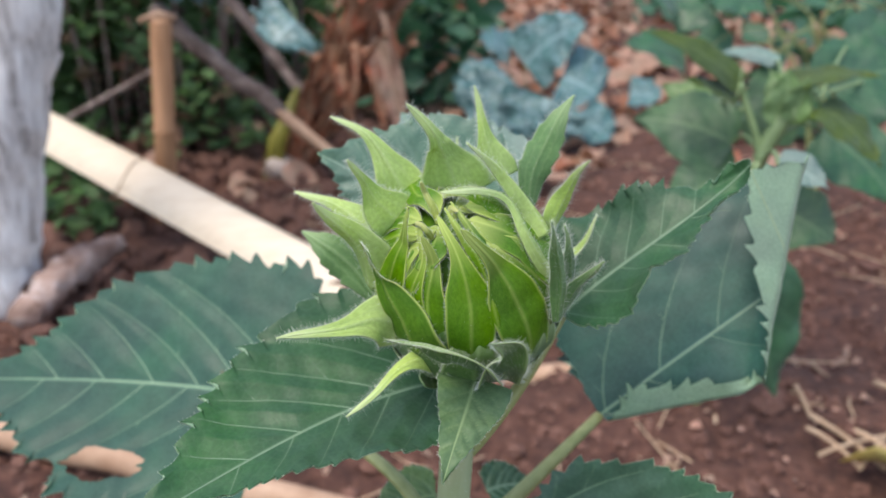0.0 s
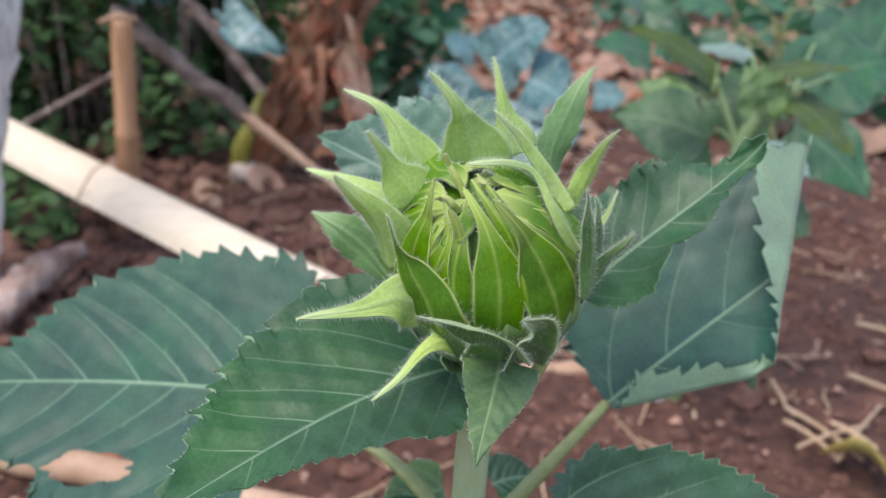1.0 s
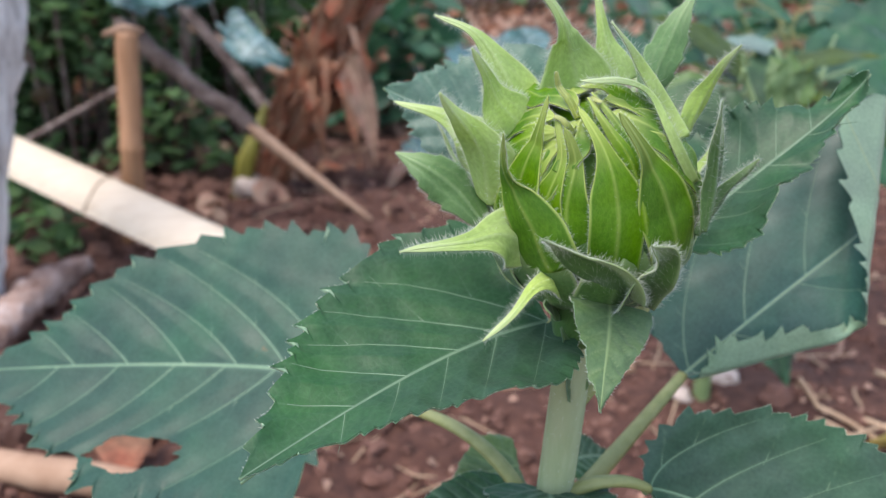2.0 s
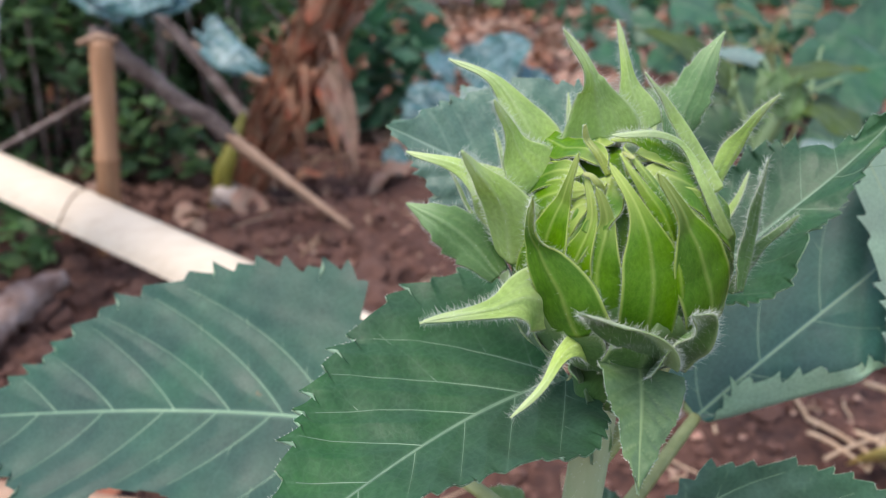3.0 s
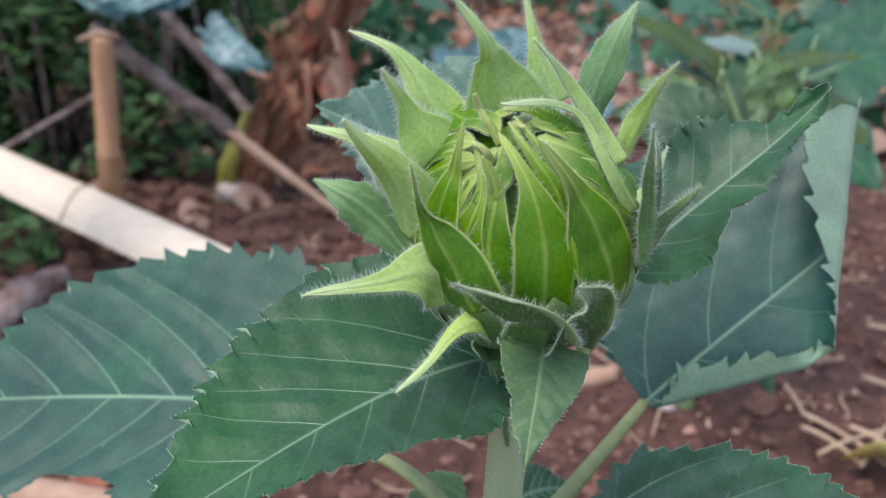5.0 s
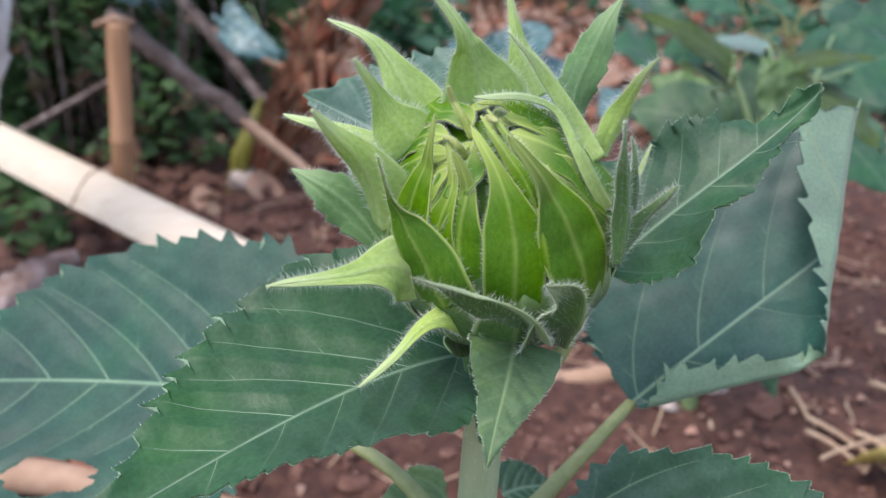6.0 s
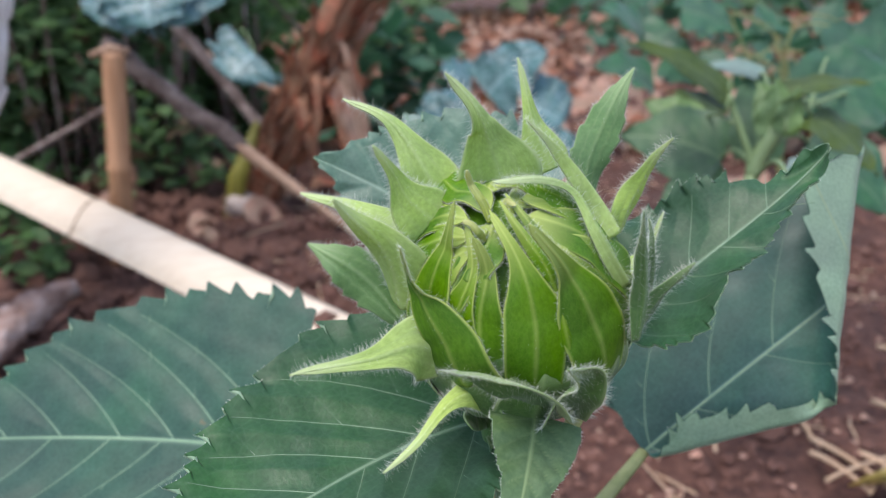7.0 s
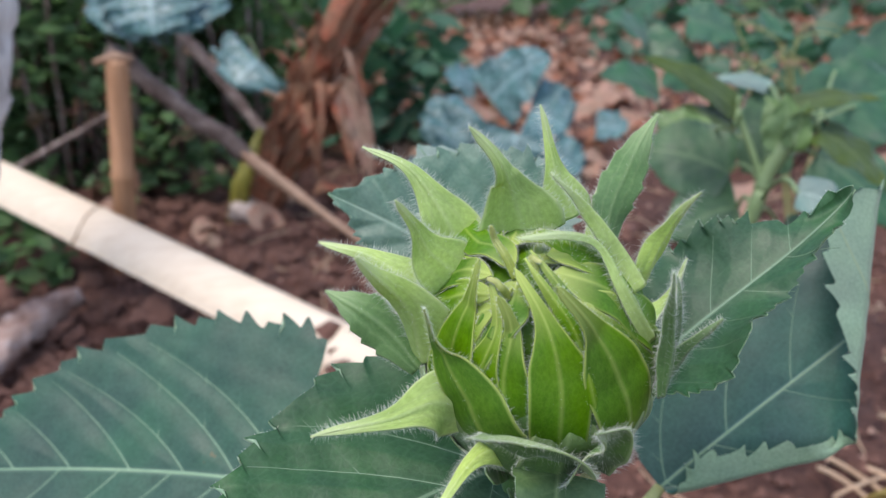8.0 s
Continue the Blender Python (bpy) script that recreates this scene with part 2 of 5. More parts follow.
def unit(v):
    v = np.asarray(v, float)
    return v / (np.linalg.norm(v) + 1e-12)


def bez(p, u):
    """Points and tangents of a Bezier curve through 3 or 4 control points."""
    p = [np.asarray(q, float) for q in p]
    u = np.asarray(u, float)[:, None]
    if len(p) == 3:
        pos = (1 - u) ** 2 * p[0] + 2 * u * (1 - u) * p[1] + u * u * p[2]
        tan = 2 * (1 - u) * (p[1] - p[0]) + 2 * u * (p[2] - p[1])
    else:
        pos = (1 - u) ** 3 * p[0] + 3 * u * (1 - u) ** 2 * p[1] + 3 * u * u * (1 - u) * p[2] + u ** 3 * p[3]
        tan = 3 * (1 - u) ** 2 * (p[1] - p[0]) + 6 * u * (1 - u) * (p[2] - p[1]) + 3 * u * u * (p[3] - p[2])
    return pos, tan / (np.linalg.norm(tan, axis=1)[:, None] + 1e-12)


def tube(build, pts, radii, sides=10, squash=1.0, caps=True, rough=0.0, seed=0):
    """A tapering tube along points."""
    rng = np.random.default_rng(seed)
    pts = np.asarray(pts, float)
    n = len(pts)
    radii = np.broadcast_to(np.asarray(radii, float), (n,))
    tan = np.gradient(pts, axis=0)
    ref = np.array([0.0, 0.0, 1.0]) if abs(unit(pts[-1] - pts[0])[2]) < 0.8 else np.array([0.0, 1.0, 0.0])
    verts = []
    for i in range(n):
        t = unit(tan[i])
        a = unit(np.cross(t, ref))
        b = np.cross(a, t)
        for k in range(sides):
            th = 2 * math.pi * k / sides
            r = radii[i] * (1 + rough * rng.uniform(-1, 1))
            verts.append(pts[i] + r * (a * math.cos(th) + b * math.sin(th) * squash))
    faces = [(i * sides + k, i * sides + (k + 1) % sides, (i + 1) * sides + (k + 1) % sides, (i + 1) * sides + k) for i in range(n - 1) for k in range(sides)]
    if caps:
        faces += [tuple(range(sides))[::-1], tuple((n - 1) * sides + k for k in range(sides))]
    build.add(verts, faces)


def hairs(build, roots, ways, length, radius, rng):
    """Thin tapered hairs, each a three-sided spike."""
    for p, w in zip(roots, ways):
        w = unit(np.asarray(w) + rng.normal(0, 0.35, 3))
        l = length * rng.uniform(0.5, 1.25)
        a = unit(np.cross(w, (0.3, 0.5, 0.8)))
        b = np.cross(w, a)
        ring = [p + radius * (a * math.cos(x) + b * math.sin(x)) for x in (0, 2.1, 4.2)]
        bend = rng.normal(0, 0.15, 3) * l
        build.add(ring + [p + w * l + bend], [(0, 1, 3), (1, 2, 3), (2, 0, 3)])


def profile(points, u):
    """Smooth interpolation of (u, value) pairs."""
    x, y = np.array([q[0] for q in points], float), np.array([q[1] for q in points], float)
    m = np.gradient(y, x)
    i = np.clip(np.searchsorted(x, u) - 1, 0, len(x) - 2)
    h = x[i + 1] - x[i]
    s = (u - x[i]) / h
    return np.maximum(0, (2 * s ** 3 - 3 * s ** 2 + 1) * y[i] + (s ** 3 - 2 * s ** 2 + s) * h * m[i] + (3 * s ** 2 - 2 * s ** 3) * y[i + 1] + (s ** 3 - s ** 2) * h * m[i + 1])


OVATE = [(0, 0.0), (0.03, 0.42), (0.1, 0.78), (0.25, 1.0), (0.4, 0.96), (0.6, 0.72), (0.8, 0.36), (0.93, 0.1), (1, 0.0)]


def blade(ctrl, normal, half, left=OVATE, right=OVATE, teeth=13, tooth=0.09, fold=0.0, droop=0.0, wave=0.0, lobe=0.10, folds=(), holes=(), veins=5, seed=0, nu=150, nv=44, quilt=0.0011, wleft=1.0, wright=1.0, vein_w=0.0008, slant=0.75, twist=0.0, lat=0.6, tooth_l=1.0, droop_l=None, droop_r=None, lines=None):
    """A toothed leaf blade round a Bezier midrib. left / right: half widths against the length; folds: (p, q, angle of the line,
    degrees, radius) in flat leaf lengths, where what lies beyond the line is turned over; holes: (p, q, rp, rq) eaten away.
    lines: a Build that takes the raised veins."""
    rng = np.random.default_rng(seed)
    u = np.linspace(0, 1, nu) ** 1.35
    v = np.linspace(-1, 1, nv * 2 + 1)
    v = np.sign(v) * (1 - (1 - np.abs(v)) ** 1.35)
    U, V = np.meshgrid(u, v, indexing="ij")
    line, _ = bez(ctrl, np.linspace(0, 1, 60))
    table = np.concatenate([[0], np.cumsum(np.linalg.norm(np.diff(line, axis=0), axis=1))])
    L = table[-1]
    table = table / L

    def wide(U, on):
        return half * np.where(on > 0, wleft * profile(left, U), wright * profile(right, U))

    def back(U, A):
        return L * lobe * (A ** 1.8) * (1 - U) ** 5 * np.minimum(1, U * 12)

    A = np.abs(V)
    W = wide(U, V)
    P, Q = L * U - back(U, A), V * W
    # teeth, set along the margin and pointing towards the tip
    edge = np.clip((A - 0.80) / 0.20, 0, 1) ** 1.5
    for side in (1, -1):
        fu = np.linspace(0, 1, 900) ** 1.6
        ep, eq = L * fu - back(fu, 1.0), wide(fu, np.full(900, side))
        arc = np.concatenate([[0], np.cumsum(np.hypot(np.diff(ep), np.diff(eq)))])
        tp, tq = np.gradient(ep, arc + np.arange(900) * 1e-12), np.gradient(eq, arc + np.arange(900) * 1e-12)
        tl = np.hypot(tp, tq) + 1e-12
        tp, tq = tp / tl, tq / tl
        x = arc / arc[-1]
        ph = x * teeth * 1.5 + 0.35 * (side > 0) + 0.45 * np.sin(x * 15 + seed) + 0.2 * np.sin(x * 37 + seed * 2)
        fr = ph % 1.0
        saw = np.where(fr < 0.78, (fr / 0.78) ** 1.5, (1 - fr) / 0.22) - 0.3
        amp = (tooth_l if side > 0 else 1.0) * min(tooth * half, 0.75 * arc[-1] / (teeth * 1.5)) * (0.72 + 0.42 * np.sin(np.floor(ph) * 2.3 + seed)) * np.clip((x - 0.03) * 12, 0, 1) * np.clip((1 - x) * 9, 0, 1)
        on = V * side > 0
        dp, dq = (-tq * saw * 0.85 + tp * 0.35 * (saw + 0.3)) * amp, (tp * saw * 0.85 + tq * 0.35 * (saw + 0.3)) * amp
        P = P + np.where(on, edge * np.interp(U, fu, dp), 0)
        Q = Q + np.where(on, side * edge * np.interp(U, fu, dq), 0)
    # veins: (side, start on the midrib, slope, curve, from, to, strength)
    curves = []
    for side in (1, -1):
        for k in range(veins):
            p0 = L * (0.012 + 0.82 * (k / veins) ** 1.12 + (0.03 if side > 0 else 0.0) * (k > 0) + rng.uniform(-0.012, 0.012))
            cot = slant * (0.62 if k == 0 else 1.0) * rng.uniform(0.85, 1.15)
            curves.append((side, p0, cot, 0.45 * rng.uniform(0.7, 1.4), 0.0, 1.0, 1.0 if k < 2 else 0.8))
            for j in range(3 if k == 0 else (1 if k < 3 else 0)):
                q0 = half * (0.18 + 0.26 * j + rng.uniform(-0.03, 0.03)) * (1 if k == 0 else 2.2)
                cb = cot * (-0.35 + 0.30 * j) if k == 0 else cot * 0.2
                curves.append((side, p0 + cot * q0 + 0.45 * q0 * q0 / half - cb * q0, cb, 0.05, q0, 1.0, 0.55))
    vein = np.exp(-(Q / (vein_w * (1.15 - 0.8 * U))) ** 2)
    near = np.abs(Q)
    q = np.abs(Q)
    for side, p0, cot, bend, q0, _, power in curves:
        qq = np.maximum(0, q - (q0 if q0 else 0))
        d = np.abs(P - (p0 + q * cot + bend * qq * qq / half)) * 0.8
        on = (V * side > 0) & (q > q0)
        w = vein_w * power * np.clip(1.15 - q / half, 0.25, 1)
        vein = np.maximum(vein, np.where(on, power * lat * np.exp(-(d / w) ** 2) * np.clip(1.25 - q / half * 0.8, 0.2, 1), 0))
        if q0 == 0:
            near = np.where(on, np.minimum(near, d), near)

    def height(P, Q, U, V, near):
        """Raised cells between sunken veins, waves along the margin, folded keel."""
        A = np.abs(V)
        soft = np.clip((A - 0.80) / 0.20, 0, 1) ** 1.5
        ripple = np.sin(P / L * 47 + Q / half * 9 + seed) * np.sin(Q / half * 13 - P / L * 21)
        lump = np.sin(P / L * 19 + seed * 1.3) * np.sin(Q / half * 4.1 + P / L * 8 + seed)
        H = quilt * (1 - np.exp(-(near / (half * 0.15)) ** 2)) * (1 - 0.6 * soft) + quilt * (0.3 * ripple + 0.9 * lump) * A
        return H + fold * np.abs(Q) - np.where(V > 0, droop if droop_l is None else droop_l, droop if droop_r is None else droop_r) * half * A ** 2 * (wide(U, V) / half) + wave * half * A ** 2 * np.sin(U * 17 + V * 1.5 + seed)

    def place(flat):
        """From flat leaf coordinates, through the folds and along the midrib, into the place."""
        for fp, fq, ang, turn, rad in folds:
            d = np.array([math.cos(radians(ang)), math.sin(radians(ang))])
            nrm = np.array([d[1], -d[0]])
            s = (flat[..., 0] - fp * L) * nrm[0] + (flat[..., 1] - fq * L) * nrm[1]
            bow = rad * radians(turn)
            th = np.clip(s / rad, 0, radians(turn))
            rest = np.maximum(0, s - bow)
            ns = np.where(s > 0, rad * np.sin(th) + rest * np.cos(th), s) - flat[..., 2] * np.where(s > 0, np.sin(th), 0)
            nh = np.where(s > 0, rad * (1 - np.cos(th)) + rest * np.sin(th), 0) + flat[..., 2] * np.where(s > 0, np.cos(th), 1)
            flat = np.stack([flat[..., 0] + (ns - s) * nrm[0], flat[..., 1] + (ns - s) * nrm[1], nh], -1)
        uu = np.clip(flat[..., 0] / L, -0.3, 1.25)
        tt = np.interp(np.clip(uu, 0, 1), table, np.linspace(0, 1, 60)).ravel()
        pos, tan = bez(ctrl, tt)
        pos = pos + tan * (uu - np.clip(uu, 0, 1)).ravel()[:, None] * L
        S = np.cross(unit(normal), tan)
        S /= np.linalg.norm(S, axis=1)[:, None] + 1e-9
        N = np.cross(tan, S)
        if twist:
            a = radians(twist) * uu.ravel()[:, None]
            S, N = S * np.cos(a) + N * np.sin(a), N * np.cos(a) - S * np.sin(a)
        return pos + S * flat[..., 1].ravel()[:, None] + N * flat[..., 2].ravel()[:, None]

    pts = place(np.stack([P, Q, height(P, Q, U, V, near) - 0.4 * vein_w * vein], -1))
    keep = np.ones(U.shape, bool)
    for hp, hq, rp, rq in holes:
        ang = np.arctan2(Q / half - hq, P / L - hp)
        rr = 1 + 0.18 * np.sin(ang * 5 + seed) + 0.12 * np.sin(ang * 9)
        keep &= ((P / L - hp) / rp) ** 2 + ((Q / half - hq) / rq) ** 2 > rr
    if lines is not None:
        # thin raised veins that follow the blade and end short of its margin
        n = 34
        for side, p0, cot, bend, q0, q1, power in [(1, None, 0, 0, 0, 1, 1)] + curves:
            if p0 is None:
                vp, vq = np.linspace(0.0, 0.985, 90) * L, np.zeros(90)
            else:
                vq = q0 + (half * 1.7 * q1 - q0) * np.linspace(0, 1, n)
                qq = vq - q0
                vp = p0 + vq * cot + bend * qq * qq / half
            vu = np.clip(vp / L, 0, 1)
            for _ in range(6):
                va = np.clip(vq / (wide(vu, np.full(len(vq), side)) + 1e-9), 0, 1.5)
                vu = np.clip((vp + back(vu, np.minimum(1, va))) / L, 0, 1)
            va = np.where(vq < 0.3 * half, np.minimum(va, 0.9), va)
            ok = (va < 0.93) & (vp < L) & (vp > -0.2 * L)
            for hp, hq, rp, rq in holes:
                ok &= ((vp / L - hp) / rp) ** 2 + ((vq * side / half - hq) / rq) ** 2 > 1.5
            if p0 is not None and ok.sum() < 4:
                continue
            end = len(ok) if ok.all() else int(np.argmin(ok))
            if end < 4:
                continue
            vp, vq, vu, va = vp[:end], vq[:end] * side, vu[:end], np.minimum(1, va[:end])
            t2 = np.stack([np.gradient(vp), np.gradient(vq)], -1)
            t2 /= np.linalg.norm(t2, axis=1)[:, None] + 1e-12
            ws = vein_w * (0.85 if p0 is None else 0.36 * power) * np.linspace(1.0, 0.3, end)
            hh = height(vp, vq, vu, va * side + 1e-6 * side, np.zeros(end))
            ring = []
            for o, up in ((-1, -0.00005), (0, 0.00022), (1, -0.00005)):
                ring.append(np.stack([vp - t2[:, 1] * ws * o, vq + t2[:, 0] * ws * o, hh + up], -1))
            r3 = place(np.stack(ring, 1)).reshape(-1, 3)
            lines.add(r3, [(i * 3 + j, i * 3 + j + 1, i * 3 + j + 4, i * 3 + j + 3) for i in range(end - 1) for j in range(2)])
    nvv = len(v)
    faces = [(i * nvv + j, i * nvv + j + 1, (i + 1) * nvv + j + 1, (i + 1) * nvv + j) for i in range(nu - 1) for j in range(nvv - 1) if keep[i, j] and keep[i + 1, j + 1]]
    build = Build()
    build.add(pts, [f[::-1] for f in faces], vein.ravel(), np.stack([P, Q], -1).reshape(-1, 2) * 10)
    return build, pts.reshape(nu, nvv, 3)


# ---- the young sunflower ----
BUD = np.array([0.0101, 0.2595, 0.5042])
plant = thing("sunflower_plant", (0.0, 0.36, 0.0), "young green sunflower with a closed hairy bud growing in red soil", "plant")
ORIGIN = np.array(plant.location)


def own(build):
    """Into the plant's own coordinates."""
    build.v = [(p[0] - ORIGIN[0], p[1] - ORIGIN[1], p[2] - ORIGIN[2]) for p in build.v]
    return build


def grid_normals(g):
    n = np.cross(np.gradient(g, axis=0), np.gradient(g, axis=1))
    return n / (np.linalg.norm(n, axis=2)[..., None] + 1e-12)


LEAF_PALE = leafy_mat("pale_back_leaf", (0.12, 0.205, 0.18), (0.18, 0.27, 0.235), (0.32, 0.42, 0.37), rough=0.5, sheen=0.2)
LEAF_MID = leafy_mat("pale_green_leaf", (0.070, 0.150, 0.108), (0.120, 0.210, 0.155), (0.30, 0.42, 0.33), rough=0.5, sheen=0.1)
UNDER = leafy_mat("leaf_underside", (0.23, 0.36, 0.24), (0.33, 0.47, 0.32), (0.34, 0.43, 0.26), trans=0.3)


def leaf(ctrl, normal, half, material=LEAF, label="", petiole=None, pr=0.0028, under=UNDER, holder=plant, conv=own, hairy=True, ribs=True, **kw):
    """A leaf with its underside, raised midrib and petiole, under the plant."""
    lines = Build()
    build, g = blade(ctrl, normal, half, lines=lines if half > 0.03 else None, **kw)
    ob = part("leaf", conv(build), material, holder, label)
    if lines.v:
        tagged(part("venation", conv(lines), VEIN, ob, "pale green raised veins"), kind="stuff")
    low = Build()
    n = grid_normals(g)
    want = unit(normal)
    if (n[len(n) // 3, n.shape[1] // 2] @ want) < 0:
        n = -n
    low.add((g - n * 0.0005).reshape(-1, 3), [q[::-1] for q in build.f], build.a, build.uv)
    part("underside", conv(low), under, ob, "paler green underside")
    if ribs:
        rib = Build()
        c = g.shape[1] // 2
        tube(rib, g[::6, c] - n[::6, c] * 0.0019, np.linspace(0.0016, 0.0004, len(g[::6])) * min(1, half / 0.045), 8)
        part("midrib", conv(rib), RIB, ob)
    if petiole is not None:
        tb = Build()
        pts, _ = bez(petiole, np.linspace(0, 1, 24))
        tube(tb, pts, np.linspace(pr * 1.25, pr * 0.8, 24), 12, 0.85)
        part("petiole", conv(tb), PETIOLE, ob, "olive green hairy stalk")
    if hairy:
        rng = np.random.default_rng(len(build.v))
        hb = Build()
        rows = rng.integers(4, g.shape[0] - 3, 260)
        side = rng.choice([0, g.shape[1] - 1], 260)
        way = [unit(g[r, s] - g[r, g.shape[1] // 2]) for r, s in zip(rows, side)]
        hairs(hb, [g[r, s] for r, s in zip(rows, side)], way, 0.0009, 0.00006, rng)
        tagged(part("hair", conv(hb), HAIR, ob, "fine white hairs"), kind="stuff")
    return ob


SHAPES = {
    # half widths along the length, material, fold across, how far it faces outwards from the bud (0) or forwards (1), hair length, label
    "sail": ([(0, 1.0), (0.12, 0.97), (0.25, 0.78), (0.38, 0.52), (0.5, 0.33), (0.63, 0.21), (0.78, 0.13), (0.92, 0.075), (1, 0)], BRACT, 0.22, 0.8, 0.0026, "light green pointed bract with a wide base and hairy margin"),
    "fan": ([(0, 0.5), (0.1, 0.82), (0.22, 0.95), (0.36, 0.66), (0.48, 0.42), (0.6, 0.27), (0.75, 0.16), (0.9, 0.09), (1, 0)], BRACT, 0.1, 0.7, 0.0026, "light green bract with a fan-shaped base and thin tip"),
    "tri": ([(0, 1.0), (0.2, 0.92), (0.4, 0.62), (0.55, 0.38), (0.7, 0.22), (0.85, 0.13), (1, 0)], BRACT_IN, 0.15, -1, 0.0024, "broad green bract with a raised hairy tip"),
    "bell": ([(0, 0.95), (0.2, 0.98), (0.34, 0.8), (0.46, 0.53), (0.58, 0.32), (0.72, 0.19), (0.87, 0.12), (0.95, 0.07), (1, 0)], BRACT, 0.3, 0.6, 0.0026, "light green pointed bract with a broad base and hairy margin"),
    "flare": ([(0, 0.9), (0.1, 1), (0.2, 0.92), (0.32, 0.62), (0.45, 0.36), (0.6, 0.2), (0.75, 0.13), (0.9, 0.08), (1, 0)], BRACT, 0.25, 0.0, 0.0026, "light green pointed bract with a hairy margin"),
    "narrow": ([(0, 0.75), (0.15, 1), (0.4, 0.85), (0.65, 0.5), (0.85, 0.22), (1, 0)], BRACT, 0.5, 0.5, 0.0030, "narrow curling green bract with white hairs"),
    "ridge": ([(0, 0.9), (0.2, 1), (0.42, 0.82), (0.62, 0.5), (0.8, 0.25), (0.93, 0.1), (1, 0)], BRACT, 0.75, 0.35, 0.0031, "folded green bract with a hairy ridge"),
    "wing": ([(0, 0.85), (0.15, 1.0), (0.32, 0.92), (0.48, 0.66), (0.62, 0.42), (0.78, 0.22), (0.92, 0.1), (1, 0)], BRACT, 0.6, 0.6, 0.0031, "broad folded light green bract with a hairy ridge"),
    "leafy": ([(0, 0.45), (0.2, 0.8), (0.45, 1), (0.65, 0.8), (0.85, 0.35), (1, 0)], BRACT_LEAF, 0.3, 0.8, 0.0020, "leaf-like green bract with toothed hairy margin"),
    "lens": ([(0, 0.55), (0.2, 0.85), (0.42, 1), (0.65, 0.72), (0.85, 0.3), (1, 0)], BRACT_LEAF, 0.4, 0.4, 0.0030, "smooth green bract with a soft point"),
    "cup": ([(0, 0.9), (0.25, 1), (0.5, 0.85), (0.7, 0.5), (0.88, 0.2), (1, 0)], CUP, 0.3, 0.0, 0.0030, "curled green bract with a dark hairy back, shade in its colour"),
    "foot": ([(0, 0.6), (0.3, 0.95), (0.6, 1.0), (0.8, 0.8), (0.92, 0.45), (1, 0)], CUP, 0.02, -1, 0.0016, "short dark green hairy bract at the foot of the bud, shade in its colour"),
    "strap": ([(0, 1.0), (0.15, 0.95), (0.32, 0.66), (0.5, 0.46), (0.7, 0.38), (0.88, 0.28), (0.96, 0.16), (1, 0)], BRACT, 0.55, 0.15, 0.0028, "long strap-like bract curling over the bud"),
    "keel": ([(0, 0.9), (0.2, 1), (0.4, 0.8), (0.58, 0.5), (0.75, 0.26), (0.9, 0.12), (1, 0)], BRACT_IN, 0.6, -1, 0.0020, "green keeled bract arching over the bud"),
    "urn": ([(0, 0.85), (0.2, 0.97), (0.42, 1.0), (0.53, 0.88), (0.62, 0.60), (0.71, 0.36), (0.81, 0.22), (0.92, 0.15), (0.97, 0.1), (1, 0)], BRACT_IN, 0.05, -1, 0.0013, "bright lime green inner bract pressed on the bud"),
    "plate": ([(0, 0.95), (0.3, 1), (0.6, 0.96), (0.8, 0.76), (0.92, 0.42), (1, 0)], BRACT_IN, 0.02, -1, 0.0010, "rounded lime green inner bract lying flat on the bud"),
    "strand": ([(0, 0.5), (0.2, 0.9), (0.5, 0.8), (0.8, 0.6), (0.94, 0.4), (1, 0)], BRACT_TIP, 0.5, 0.0, 0.0008, "thin pale yellow curled tip of an inner bract"),
}
count = 0


def spline(points, u):
    """A smooth curve through points, and its direction, at even steps u of its length."""
    p = np.asarray(points, float)
    k = np.concatenate([[0], np.cumsum(np.linalg.norm(np.diff(p, axis=0), axis=1))])
    k /= k[-1]
    m = np.gradient(p, k, axis=0)
    i = np.clip(np.searchsorted(k, u, side="right") - 1, 0, len(k) - 2)
    h = (k[i + 1] - k[i])[:, None]
    s = ((u - k[i])[:, None]) / h
    pos = (2 * s ** 3 - 3 * s ** 2 + 1) * p[i] + (s ** 3 - 2 * s ** 2 + s) * h * m[i] + (3 * s ** 2 - 2 * s ** 3) * p[i + 1] + (s ** 3 - s ** 2) * h * m[i + 1]
    tan = np.gradient(pos, u, axis=0)
    return pos, tan / np.linalg.norm(tan, axis=1)[:, None]


